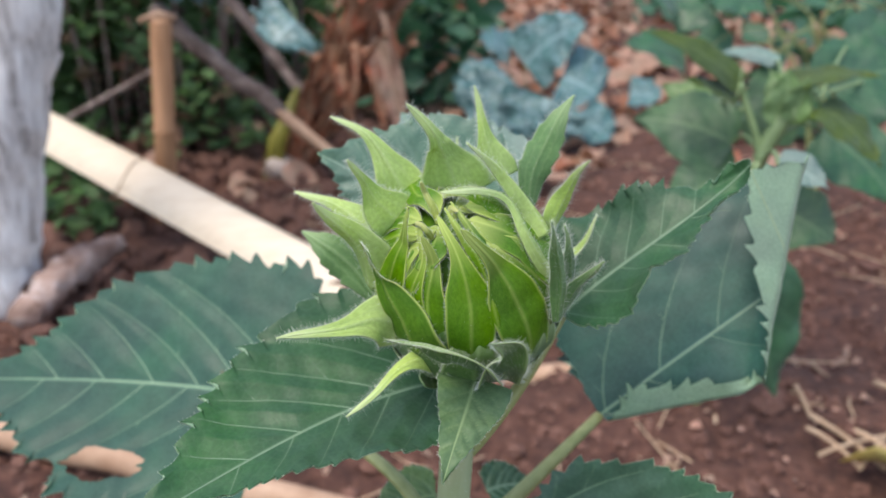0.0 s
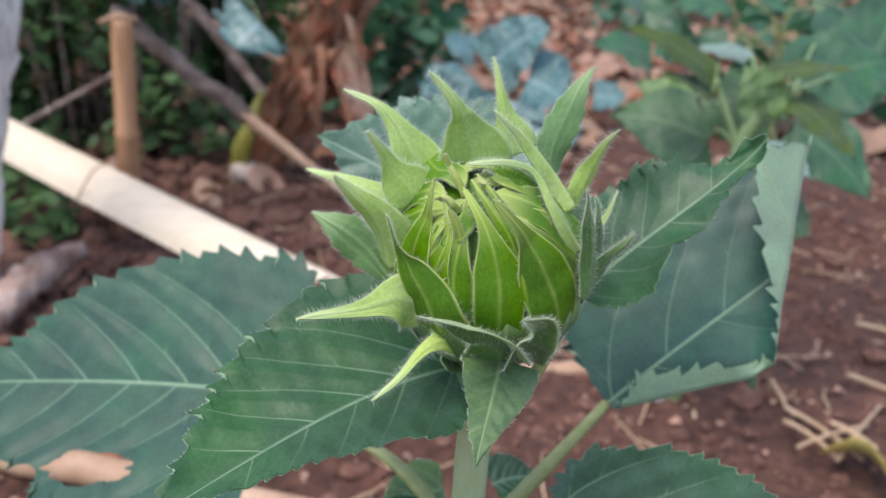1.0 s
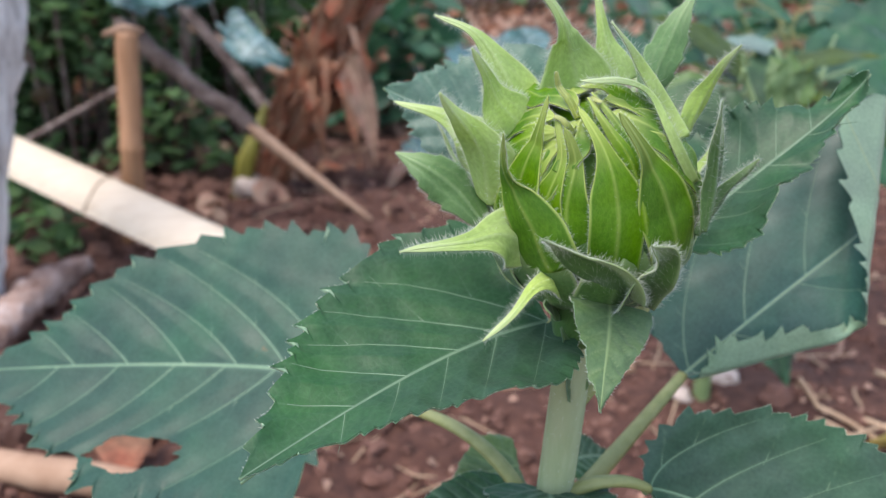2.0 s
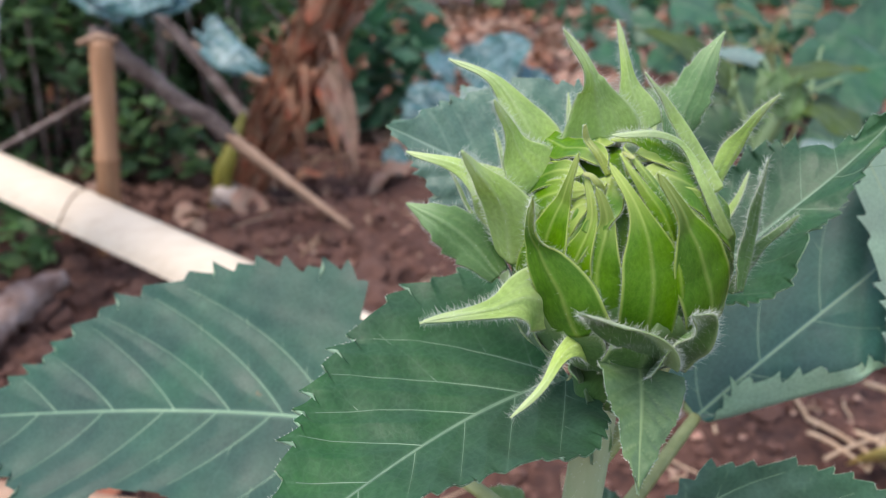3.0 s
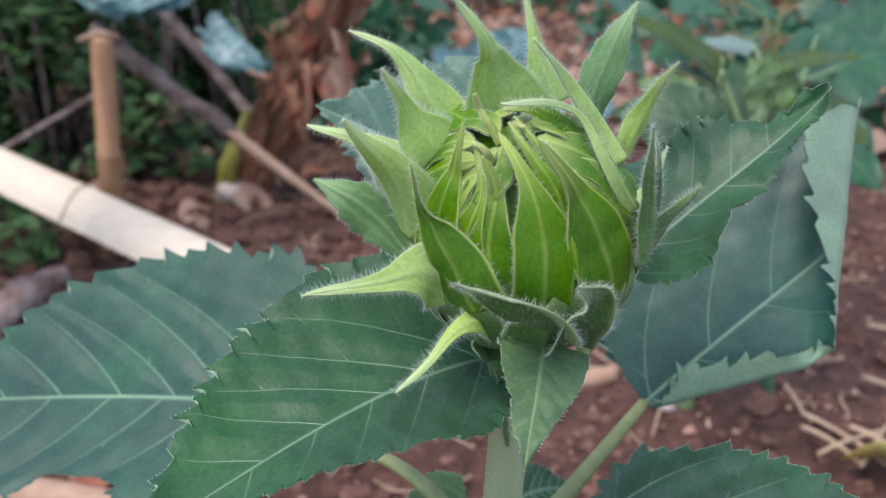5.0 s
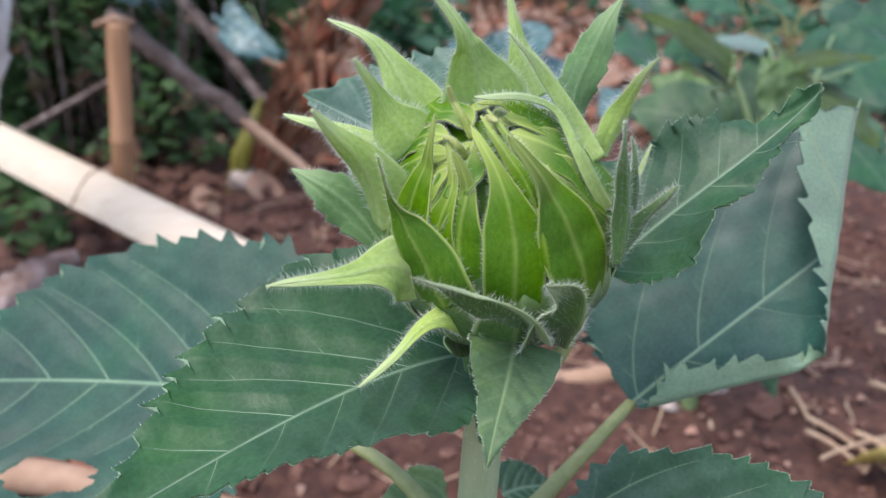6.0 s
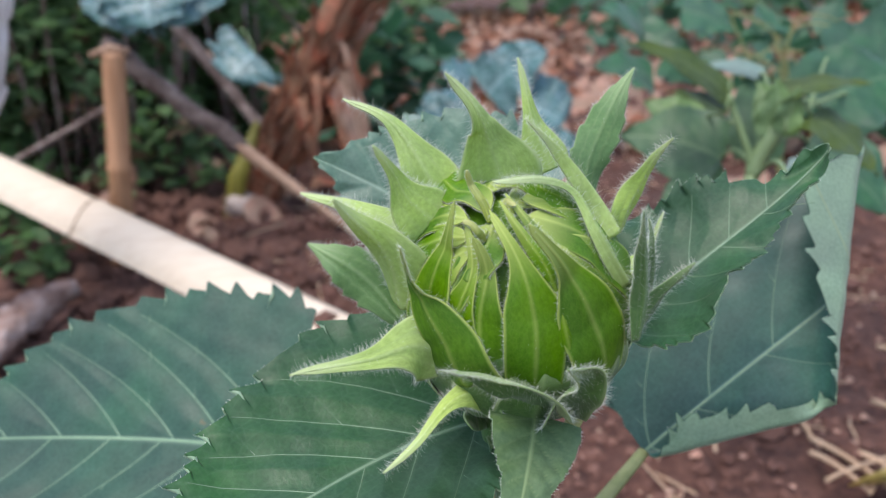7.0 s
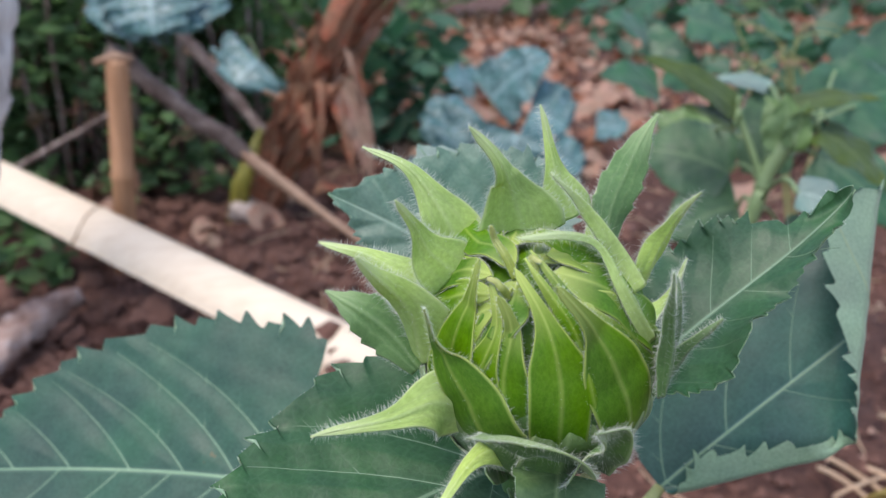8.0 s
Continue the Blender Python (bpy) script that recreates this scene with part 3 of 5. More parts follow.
def bract(points, width, kind):
    """A pointed bract of the bud: points from base to tip in mm from the bud's centre, greatest width in mm."""
    global count
    count += 1
    rng = np.random.default_rng(count)
    stem_kind, _, tone = kind.partition("_")
    shape, material, cup, face, hair, label = SHAPES[stem_kind]
    material = {"in": BRACT_IN, "lf": BRACT_LEAF}.get(tone, material)
    nu, nv = 44, 19
    u, v = np.linspace(0, 1, nu), np.linspace(-1, 1, nv)
    pos, tan = spline(np.array(points) / 1000, u)
    if face < 0:
        # keep to the round of the bud between the points
        p = np.array(points) / 1000
        k = np.concatenate([[0], np.cumsum(np.linalg.norm(np.diff(p, axis=0), axis=1))])
        pos = pos / np.linalg.norm(pos, axis=1)[:, None] * np.interp(u, k / k[-1], np.linalg.norm(p, axis=1))[:, None]
    rad = pos / np.linalg.norm(pos, axis=1)[:, None]
    if face > 0:
        rad = rad * (1 - face) + np.array([-0.1, -0.75, 0.65]) * face
    N = rad - (rad * tan).sum(1)[:, None] * tan
    for i in range(1, nu):
        if np.linalg.norm(N[i]) < 0.25:
            N[i] = N[i - 1]
    N /= np.linalg.norm(N, axis=1)[:, None]
    S = np.cross(N, tan)
    w = width / 2000 * profile(shape, u)
    if stem_kind == "leafy":
        w = w * (1 + 0.20 * ((u * 6) % 1.0) ** 1.5 * (u > 0.2) * (u < 0.85))
    sway = (0.0004 if stem_kind != "strand" else 0.00015) * np.sin(u * 9 + count)
    full = np.minimum(1, w / 0.004)[:, None]
    g = pos[:, None] + S[:, None] * (w[:, None] * v[None, :] + sway[:, None])[..., None]
    # fold, faint ribs, a wavy margin and a raised midrib
    h = -cup * w[:, None] * np.abs(v)[None, :] ** 1.5
    h = h + (0.00005 if face < 0 else 0.00014) * np.sin(v * 11 + count)[None, :] * full * (1 - np.abs(v))[None, :]
    h = h + np.minimum(0.0006, w * 0.13)[:, None] * np.sin(u * 13 + count * 1.7 + v[None, :].T.repeat(nu, 1) * 0.9).T * (v ** 2)[None, :]
    h = h + 0.0004 * np.exp(-(v / 0.16) ** 2)[None, :] * full
    if stem_kind == "cup":
        side = v if tone == "up" else -v
        h = h + (1.35 * w[:, None] * (np.clip(side - 0.1, 0, 1) ** 1.4)[None, :] if tone != "up" else 0.7 * w[:, None] * (np.abs(v) ** 2)[None, :])
    if face < 0:
        # lies on the round of the bud; the margin lifts a little
        r0 = np.linalg.norm(pos, axis=1)[:, None]
        flat = g / np.linalg.norm(g, axis=2)[..., None] * r0[..., None]
        g = flat * 0.9 + g * 0.1
        h = h + 0.0004 * (np.abs(v) ** 5)[None, :] * full
    g = g + N[:, None] * h[..., None]
    vein = 0.35 * np.exp(-(v / 0.06) ** 2) + (0.0 if face < 0 else 0.15) * np.exp(-((np.abs(v) - 0.45) / 0.05) ** 2) + (0.5 if stem_kind == "plate" else 0.85) * np.exp(-((1 - np.abs(v)) / 0.055) ** 2)
    if stem_kind == "strand":
        vein = 0 * v
    if stem_kind == "cup":
        vein = np.clip((-v - 0.3) / 0.3, 0, 1) if tone != "up" else 0.8 * np.exp(-((1 - np.abs(v)) / 0.08) ** 2)
    vein = np.clip(np.tile(vein, (nu, 1)) + (np.clip(u - 0.62, 0, 1) * 2.8 if stem_kind != "strand" else np.clip(u - 0.35, 0, 1) * 1.7)[:, None], 0, 1)
    faces = [(i * nv + j, i * nv + j + 1, (i + 1) * nv + j + 1, (i + 1) * nv + j) for i in range(nu - 1) for j in range(nv - 1)]
    uv = np.stack(np.meshgrid(u * 0.4, v * width / 200, indexing="ij"), -1).reshape(-1, 2) + count * 0.37
    g = g + BUD
    build = Build()
    build.add(g.reshape(-1, 3), faces, vein.ravel(), uv)
    ob = part("bract", own(build), material, plant, label, thick=0.0005)
    roots, ways = [], []
    for i in range(1, nu - 1):
        for s, j in ((1, -1), (-1, 0)):
            for _ in range(6 if face >= 0 else 5):
                f = rng.uniform(0, 1)
                roots.append(g[i, j] * (1 - f) + g[i + 1, j] * f)
                ways.append(S[i] * s + N[i] * rng.uniform(-0.4, 0.8) + tan[i] * 0.3)
    many = {"cup": 260, "ridge": 110, "narrow": 110, "strap": 80, "lens": 110, "strand": 0, "plate": 6}.get(stem_kind, 30)
    for _ in range(many):
        i = rng.integers(0, nu - 1)
        j = rng.integers(2, nv - 2) if stem_kind in ("cup", "lens") or rng.uniform() < 0.45 else nv // 2
        roots.append(g[i, j])
        ways.append(N[i] + S[i] * rng.uniform(-0.6, 0.6) + tan[i] * 0.2)
    hb = Build()
    hairs(hb, roots, ways, hair * 0.85, 0.000038, rng)
    tagged(part("hair", own(hb), HAIR, ob, "fine white hairs"), kind="stuff")
    return ob


# bud body under the bracts: a globe drawn out towards its tilted opening
AXIS = unit((-0.25, -0.6, 0.76))
EAST = unit(np.cross(AXIS, (0, -0.78, -0.62)))
NORTH = np.cross(AXIS, EAST)


def bud_radius(d):
    """Radius of the closed bud in mm along the direction d."""
    return 34 + 6 * min(1, max(0, (float(d @ AXIS) - 0.6) / 0.4)) ** 1.5


body = Build()
rows_b, cols_b = 24, 40
for i in range(rows_b + 1):
    th = math.pi * i / rows_b
    for j in range(cols_b):
        ph = 2 * math.pi * j / cols_b
        d = np.array([math.sin(th) * math.cos(ph), math.sin(th) * math.sin(ph), math.cos(th)])
        body.v.append(tuple(BUD + d * (bud_radius(d) - 3.4) / 1000))
        body.a.append(0.0)
        body.uv.append((i * 0.03, j * 0.03))
body.f = [(i * cols_b + j, (i + 1) * cols_b + j, (i + 1) * cols_b + (j + 1) % cols_b, i * cols_b + (j + 1) % cols_b) for i in range(rows_b) for j in range(cols_b)]
# body shares the inner bracts' green with the recess shade painted in
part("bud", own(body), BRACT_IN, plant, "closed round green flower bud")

# inner bracts that close the bud: overlapping rings round its tilted axis, the inner ring on top
for n, far, near_, lift, w, turn in ((12, 118, 62, -2.6, 21, 0.0), (11, 84, 34, -1.8, 18, 0.3), (9, 58, 15, -1.1, 14, 0.1)):
    for k in range(n):
        az = 2 * math.pi * (k + turn) / n + 0.10 * math.sin(k * 2.7 + n)
        if n < 12 and math.sin(az) < -0.3:
            continue
        out = EAST * math.cos(az) + NORTH * math.sin(az)
        stop = near_ + 5 * math.sin(k * 1.9 + n)
        path = []
        for f in (0.0, 0.4, 0.75, 1.0):
            th = radians(far + (stop - far) * f)
            d = AXIS * math.cos(th) + out * math.sin(th)
            path.append(tuple(d * (bud_radius(d) + lift + 0.8 * f * f)))
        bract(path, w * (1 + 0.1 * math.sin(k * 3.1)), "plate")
# bracts of the front and the rim, inner layers first
bract([(-33.0, -8.1, 2.0), (-25.9, -21.3, 14.6), (-19.6, -25.7, 21.3), (-14.3, -28.0, 24.6)], 12.7, "plate")
bract([(-16.8, -30.0, 16.4), (-13.1, -29.1, 23.0), (-10.7, -27.4, 26.8), (-8.7, -25.0, 30.5)], 10.7, "plate")
bract([(-21.7, 11.5, 32.0), (-17.0, -5.5, 33.4), (-12.8, -15.5, 34.5), (-10.1, -24.4, 32.6)], 9.1, "plate")
bract([(-32.3, 6.6, 16.2), (-25.9, -7.2, 24.6), (-20.8, -15.0, 29.1), (-15.3, -22.0, 30.7)], 9.8, "plate")
bract([(-33.4, 3.9, 9.2), (-26.3, -15.3, 21.2), (-20.5, -21.3, 25.5), (-14.7, -26.1, 27.0)], 10.4, "plate")
bract([(31.7, -13.3, -6.2), (21.6, -23.7, 11.8), (11.3, -27.7, 20.9), (2.9, -28.7, 26.1)], 16.9, "plate")
bract([(29.1, -16.5, 8.9), (18.8, -20.7, 21.3), (8.0, -24.4, 28.5), (-0.9, -24.5, 32.1)], 14.5, "plate")
bract([(26.3, -9.0, 21.2), (17.1, -13.0, 28.6), (6.7, -18.3, 33.5), (-2.0, -21.1, 35.5)], 12.3, "plate")
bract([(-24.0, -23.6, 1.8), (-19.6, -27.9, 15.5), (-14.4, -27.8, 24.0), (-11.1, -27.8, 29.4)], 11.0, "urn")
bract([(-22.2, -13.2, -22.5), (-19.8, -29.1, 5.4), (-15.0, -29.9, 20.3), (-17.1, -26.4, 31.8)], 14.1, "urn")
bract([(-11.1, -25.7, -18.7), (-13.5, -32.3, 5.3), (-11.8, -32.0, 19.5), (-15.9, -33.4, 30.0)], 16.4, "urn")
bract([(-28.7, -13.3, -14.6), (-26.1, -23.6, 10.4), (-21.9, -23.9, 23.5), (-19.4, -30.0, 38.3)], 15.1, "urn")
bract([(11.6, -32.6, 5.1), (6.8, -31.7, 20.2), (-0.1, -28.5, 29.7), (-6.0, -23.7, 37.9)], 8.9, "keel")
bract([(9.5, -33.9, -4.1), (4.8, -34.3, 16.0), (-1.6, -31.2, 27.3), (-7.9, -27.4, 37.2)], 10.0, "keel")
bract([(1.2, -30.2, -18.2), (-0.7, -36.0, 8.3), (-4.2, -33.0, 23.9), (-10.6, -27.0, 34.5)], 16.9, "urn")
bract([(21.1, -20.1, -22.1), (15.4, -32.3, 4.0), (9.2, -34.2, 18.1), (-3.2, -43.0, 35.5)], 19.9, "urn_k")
bract([(-10.2, -25.2, 30.7), (-12.5, -21.7, 36.0), (-14.5, -18.2, 39.0), (-16.2, -20.0, 43.5)], 1.9, "strand")
bract([(-5.1, -26.2, 30.8), (-5.5, -26.4, 34.5), (-6.1, -25.3, 36.4), (-3.8, -26.9, 35.5)], 1.6, "strand")
bract([(-12.3, -28.3, 26.5), (-14.0, -28.8, 29.9), (-15.7, -28.1, 31.2), (-17.6, -27.5, 32.0)], 1.6, "strand")
bract([(14.2, -15.3, 31.5), (5.2, -18.2, 36.4), (-1.5, -17.7, 39.0), (-8.7, -19.7, 39.0)], 7.1, "lens_in")
bract([(28.0, -20.4, 9.9), (18.2, -22.2, 26.8), (11.8, -18.5, 36.8), (2.2, -21.9, 41.2), (-9.6, -24.3, 41.2)], 6.2, "strap")
bract([(-16.9, -29.1, -14.8), (-22.6, -29.5, -1.8), (-28.7, -26.6, 11.2), (-33.6, -42.0, 31.0)], 22.4, "tri")
bract([(-22.0, 6.0, 28.2), (-28.3, 7.0, 39.7), (-35.7, 10.0, 51.4), (-49.8, 13.0, 57.2)], 19.3, "sail")
bract([(-3.9, 2.0, 30.2), (-7.3, 0.0, 42.8), (-11.2, -6.0, 54.9), (-20.8, -11.8, 67.3)], 27.3, "sail")
bract([(11.6, 14.0, 33.6), (8.0, 15.0, 44.5), (4.5, 16.0, 56.0), (2.2, 17.8, 67.3)], 15.5, "sail")
bract([(26.3, -14.0, 22.3), (19.4, -12.0, 34.2), (8.2, -16.0, 47.7), (-1.2, -22.0, 57.2)], 9.5, "ridge")
bract([(22.3, 14.0, 23.5), (24.7, 17.0, 36.8), (29.9, 20.0, 49.0), (39.3, 24.5, 61.9)], 11.3, "leafy")
bract([(28.8, -6.0, 20.2), (31.5, -8.0, 31.9), (35.1, -12.0, 41.2), (39.1, -15.9, 49.3)], 7.8, "narrow")
bract([(30.1, -26.0, -4.6), (29.3, -30.0, 12.7), (27.2, -36.0, 26.6), (24.0, -44.0, 38.0)], 6.7, "lens_lf")
bract([(32.4, -20.0, 0.6), (33.9, -22.0, 13.5), (32.1, -26.0, 25.1), (30.1, -28.0, 30.7)], 6.0, "lens_lf")
bract([(29.8, -20.0, -8.1), (35.0, -21.0, 2.8), (39.9, -23.0, 11.2), (44.7, -24.6, 17.0)], 6.2, "lens")
bract([(-25.1, -8.0, 25.6), (-30.8, -10.0, 32.9), (-35.9, -14.0, 42.4), (-39.9, -17.6, 50.8)], 18.2, "sail")
bract([(-29.7, -2.0, 10.5), (-39.8, 0.0, 22.4), (-50.2, 4.0, 27.9), (-63.3, 7.0, 31.6)], 17.8, "bell")
bract([(-34.0, -14.0, 2.3), (-36.9, -18.0, 18.1), (-42.9, -24.0, 29.8), (-50.2, -30.0, 40.2)], 17.8, "wing")
bract([(-35.2, 2.0, -7.9), (-42.6, 6.0, -0.1), (-52.6, 10.0, 8.3), (-63.8, 15.1, 12.4)], 14.4, "leafy")
bract([(-20.5, -18.8, -11.3), (-30.0, -25.0, -4.8), (-43.3, -36.0, -1.7), (-62.7, -43.7, -1.9)], 20.2, "fan")
bract([(5.3, -26.6, -25.2), (-3.0, -39.3, -11.2), (-12.7, -42.9, -4.7), (-25.6, -60.0, 7.0)], 13.2, "cup")
bract([(9.0, -21.1, -31.1), (10.8, -33.2, -17.4), (12.7, -39.1, -8.7), (6.0, -51.0, 1.0)], 17.2, "cup_up")
bract([(-6.2, -8.0, -26.8), (-22.9, -36.0, -17.0), (-32.0, -48.0, -20.2), (-40.5, -51.9, -25.5)], 15.2, "sail")
bract([(-12.9, -17.1, -37.1), (-14.4, -12.8, -30.6), (-18.1, -24.5, -19.2), (-20.0, -27.4, -12.1)], 21.0, "plate_lf")
# short bracts round the foot of the bud
for k in range(9):
    az = radians(-170 + 42 * k)
    c, s = math.cos(az), math.sin(az)
    bract([(11 * c, 11 * s, -36), (25 * c, 25 * s, -29), (33 * c, 33 * s, -15), (34.5 * c, 34.5 * s, -3)], 24, "foot")
# outer bracts on the far side of the bud
for th, up in ((60, 20), (95, 26), (128, 16), (20, 4), (160, 8)):
    c, s = math.cos(radians(th)), math.sin(radians(th))
    bract([(30 * c, 30 * s, -2), (37 * c, 37 * s, up * 0.3), (43 * c, 43 * s, up * 0.7), (52 * c, 52 * s, up + 14)], 16, "flare")

# stem
sb = Build()
spts, _ = bez([(0.008, 0.252, 0.484), (0.006, 0.258, 0.42), (-0.008, 0.270, 0.30), (0.0, 0.36, -0.01)], np.linspace(0, 1, 40))
tube(sb, spts, np.concatenate([[0.010, 0.0085, 0.0072], np.linspace(0.0063, 0.0085, 37)]), 20)
rb0 = Build()
rpts, _ = bez([(0.0105, 0.257, 0.496), (0.009, 0.254, 0.480), (0.007, 0.257, 0.452)], np.linspace(0, 1, 14))
tube(rb0, rpts, [0.0325, 0.0325, 0.0315, 0.0298, 0.0275, 0.0245, 0.021, 0.0175, 0.0148, 0.0126, 0.011, 0.0098, 0.0088, 0.0078], 24)
part("receptacle", own(rb0), CUP, plant, "dark green hairy base of the bud, shade in its colour")
stem_ob = part("stem", own(sb), STEM, plant, "pale green hairy stem")
rng = np.random.default_rng(3)
hb = Build()
idx = rng.integers(0, 22, 900)
ths = rng.uniform(0, 6.28, 900)
dirs = np.stack([np.cos(ths), np.sin(ths), 0 * ths], 1)
hairs(hb, spts[idx] + dirs * 0.0060 + np.stack([0 * ths, 0 * ths, rng.uniform(-0.006, 0.006, 900)], 1), dirs, 0.002, 0.00006, rng)
tagged(part("hair", own(hb), HAIR, stem_ob, "fine white hairs"), kind="stuff")

# large leaves
leaf([(-0.0855, 0.3568, 0.3865), (-0.1311, 0.3727, 0.3877), (-0.2010, 0.3933, 0.3805), (-0.3004, 0.4019, 0.3733)], (-0.03, -0.69, 0.72), 0.05, LEAF_OLD,
     "large dull green leaf with eaten holes and toothed margin", [(-0.0080, 0.2821, 0.3707), (-0.0317, 0.2974, 0.4061), (-0.0519, 0.3238, 0.3789), (-0.0855, 0.3568, 0.3865)],
     left=[(0, 0), (0.06, 1.16), (0.2, 1.5), (0.4, 1.45), (0.6, 1.18), (0.8, 0.46), (1, 0)], right=[(0, 0), (0.06, 1.16), (0.2, 1.54), (0.4, 1.45), (0.6, 1.10), (0.8, 0.34), (1, 0)],
     lobe=0.09, droop_l=-0.25, droop_r=-0.02, teeth=16, tooth=0.20, tooth_l=1.0, nu=360, nv=84, veins=6, slant=0.9, holes=[(0.45, 0.95, 0.115, 0.18), (0.62, 1.15, 0.045, 0.24), (0.77, 0.95, 0.03, 0.3)], seed=1, lat=0.2, vein_w=0.0010, quilt=0.0010)
leaf([(-0.0016, 0.2652, 0.4561), (-0.0317, 0.2550, 0.4558), (-0.0606, 0.2330, 0.4505), (-0.0987, 0.1936, 0.4462)], (0.12, -0.17, 0.98), 0.05, LEAF,
     "green toothed leaf reaching out below the bud", [(0.007, 0.258, 0.44), (0.006, 0.26, 0.447), (0.003, 0.263, 0.453), (-0.0016, 0.2652, 0.4561)],
     left=[(0, 0), (0.06, 0.4), (0.2, 0.76), (0.4, 0.52), (0.6, 0.36), (0.8, 0.16), (1, 0)], right=[(0, 0), (0.06, 0.74), (0.2, 1.05), (0.4, 0.93), (0.6, 0.69), (0.8, 0.33), (1, 0)],
     lobe=0.10, droop_l=-0.25, droop_r=-0.25, teeth=14, tooth=0.24, seed=2, quilt=0.0016, tooth_l=0.45, nu=320, nv=76, lat=0.2, slant=1.0, vein_w=0.0006)
leaf([(0.0493, 0.2871, 0.4754), (0.0767, 0.2954, 0.4992), (0.1035, 0.2960, 0.5128), (0.1252, 0.3057, 0.5336)], (-0.48, -0.49, 0.73), 0.05, LEAF,
     "green pointed leaf rising beside the bud", [(0.010, 0.262, 0.425), (0.024, 0.266, 0.440), (0.036, 0.272, 0.457), (0.0493, 0.2871, 0.4754)],
     left=[(0, 0), (0.06, 0.47), (0.2, 0.67), (0.4, 0.59), (0.6, 0.44), (0.8, 0.17), (1, 0)], right=[(0, 0), (0.06, 0.2), (0.2, 0.48), (0.4, 0.34), (0.6, 0.22), (0.8, 0.14), (1, 0)],
     lobe=0.11, droop_l=-0.19, droop_r=-0.39, teeth=12, tooth=0.05, tooth_l=2.6, seed=3, lat=0.12, quilt=0.0012, wave=0.08, nu=220, nv=54, vein_w=0.0006)
leaf([(0.079, 0.345, 0.386), (0.115, 0.352, 0.414), (0.165, 0.359, 0.452), (0.217, 0.365, 0.490)], (-0.25, -0.75, 0.62), 0.05, LEAF_BLUE,
     "large blue-green leaf with its tip and edge folded over", [(0.0154, 0.2858, 0.3623), (0.0354, 0.3027, 0.3712), (0.0621, 0.3312, 0.3773), (0.079, 0.345, 0.386)],
     left=[(0, 0), (0.04, 0.85), (0.2, 1.08), (0.5, 1.15), (0.75, 1.05), (0.86, 0.92), (0.95, 0.62), (1, 0)], right=[(0, 0), (0.06, 0.5), (0.17, 0.66), (0.27, 0.82), (0.45, 0.78), (0.56, 0.6), (0.73, 0.42), (0.86, 0.26), (1, 0)],
     lobe=0.03, teeth=13, tooth=0.23, folds=[(0.552, 0.0, 42, 140, 0.011), (0.0, 0.0, -24, 150, 0.004)], seed=4, pr=0.0034, quilt=0.0006, veins=4, nu=240, nv=56, ribs=False, lat=0.15, vein_w=0.0006)
leaf([(0.0394, 0.2646, 0.3823), (0.0586, 0.2835, 0.3684), (0.0968, 0.2532, 0.3605), (0.1502, 0.1988, 0.3630)], (-0.55, -0.62, 0.56), 0.05, LEAF_DARK,
     "dark green toothed lower leaf", [(0.003, 0.265, 0.375), (0.010, 0.258, 0.394), (0.028, 0.258, 0.394), (0.0394, 0.2646, 0.3823)],
     left=[(0, 0), (0.06, 0.45), (0.2, 0.76), (0.4, 0.92), (0.6, 0.86), (0.8, 0.45), (1, 0)], lobe=0.05, droop_l=-0.16, droop_r=0.0, teeth=15, tooth=0.09, seed=5, nu=200, nv=50, vein_w=0.0005)
leaf([(0.012, 0.233, 0.477), (0.009, 0.219, 0.473), (0.004, 0.206, 0.468), (0.0010, 0.1954, 0.4613)], (0.1, -0.75, 0.55), 0.0135, LEAF_YOUNG,
     "small pale leaf hanging under the bud", None, left=[(0, 1.0), (0.2, 0.95), (0.45, 0.68), (0.75, 0.3), (1, 0)], right=[(0, 1.0), (0.2, 0.9), (0.45, 0.6), (0.75, 0.3), (1, 0)],
     lobe=0.0, teeth=7, tooth=0.07, nu=60, nv=16, quilt=0.0006, vein_w=0.00035, seed=6, ribs=False, lat=0.35, wave=0.08)
leaf([(0.012, 0.33, 0.490), (-0.015, 0.338, 0.505), (-0.035, 0.345, 0.516), (-0.059, 0.349, 0.527)], (-0.25, -0.75, 0.55), 0.026, LEAF_MID,
     "pale green pointed leaf behind the bud", [(0.006, 0.262, 0.45), (0.012, 0.29, 0.46), (0.013, 0.32, 0.475), (0.012, 0.33, 0.490)], teeth=10, tooth=0.22, seed=7, nu=160, nv=34, wright=1.9, lat=0.3, slant=1.0)
leaf([(0.0117, 0.3569, 0.4858), (0.0001, 0.3726, 0.5014), (-0.0115, 0.3882, 0.5170), (-0.0235, 0.4044, 0.5330)], (-0.2, -0.75, 0.6), 0.046, LEAF_PALE,
     "broad grey-green leaf behind the bud", [(0.005, 0.265, 0.43), (0.015, 0.30, 0.43), (0.015, 0.33, 0.46), (0.0117, 0.3569, 0.4858)], teeth=13, tooth=0.16, seed=8, nu=150, nv=32, quilt=0.0003, lat=0.35)
leaf([(0.0060, 0.2540, 0.4300), (0.0050, 0.2520, 0.4420), (0.0025, 0.2490, 0.4530), (-0.0006, 0.2460, 0.4627)], (0.4, -0.8, 0.2), 0.0048, LEAF_YOUNG,
     "narrow folded pale young leaf", None, lobe=0.0, teeth=4, tooth=0.02, nu=40, nv=8, quilt=0.0002, vein_w=0.0004, fold=0.7, seed=9, ribs=False, hairy=False)
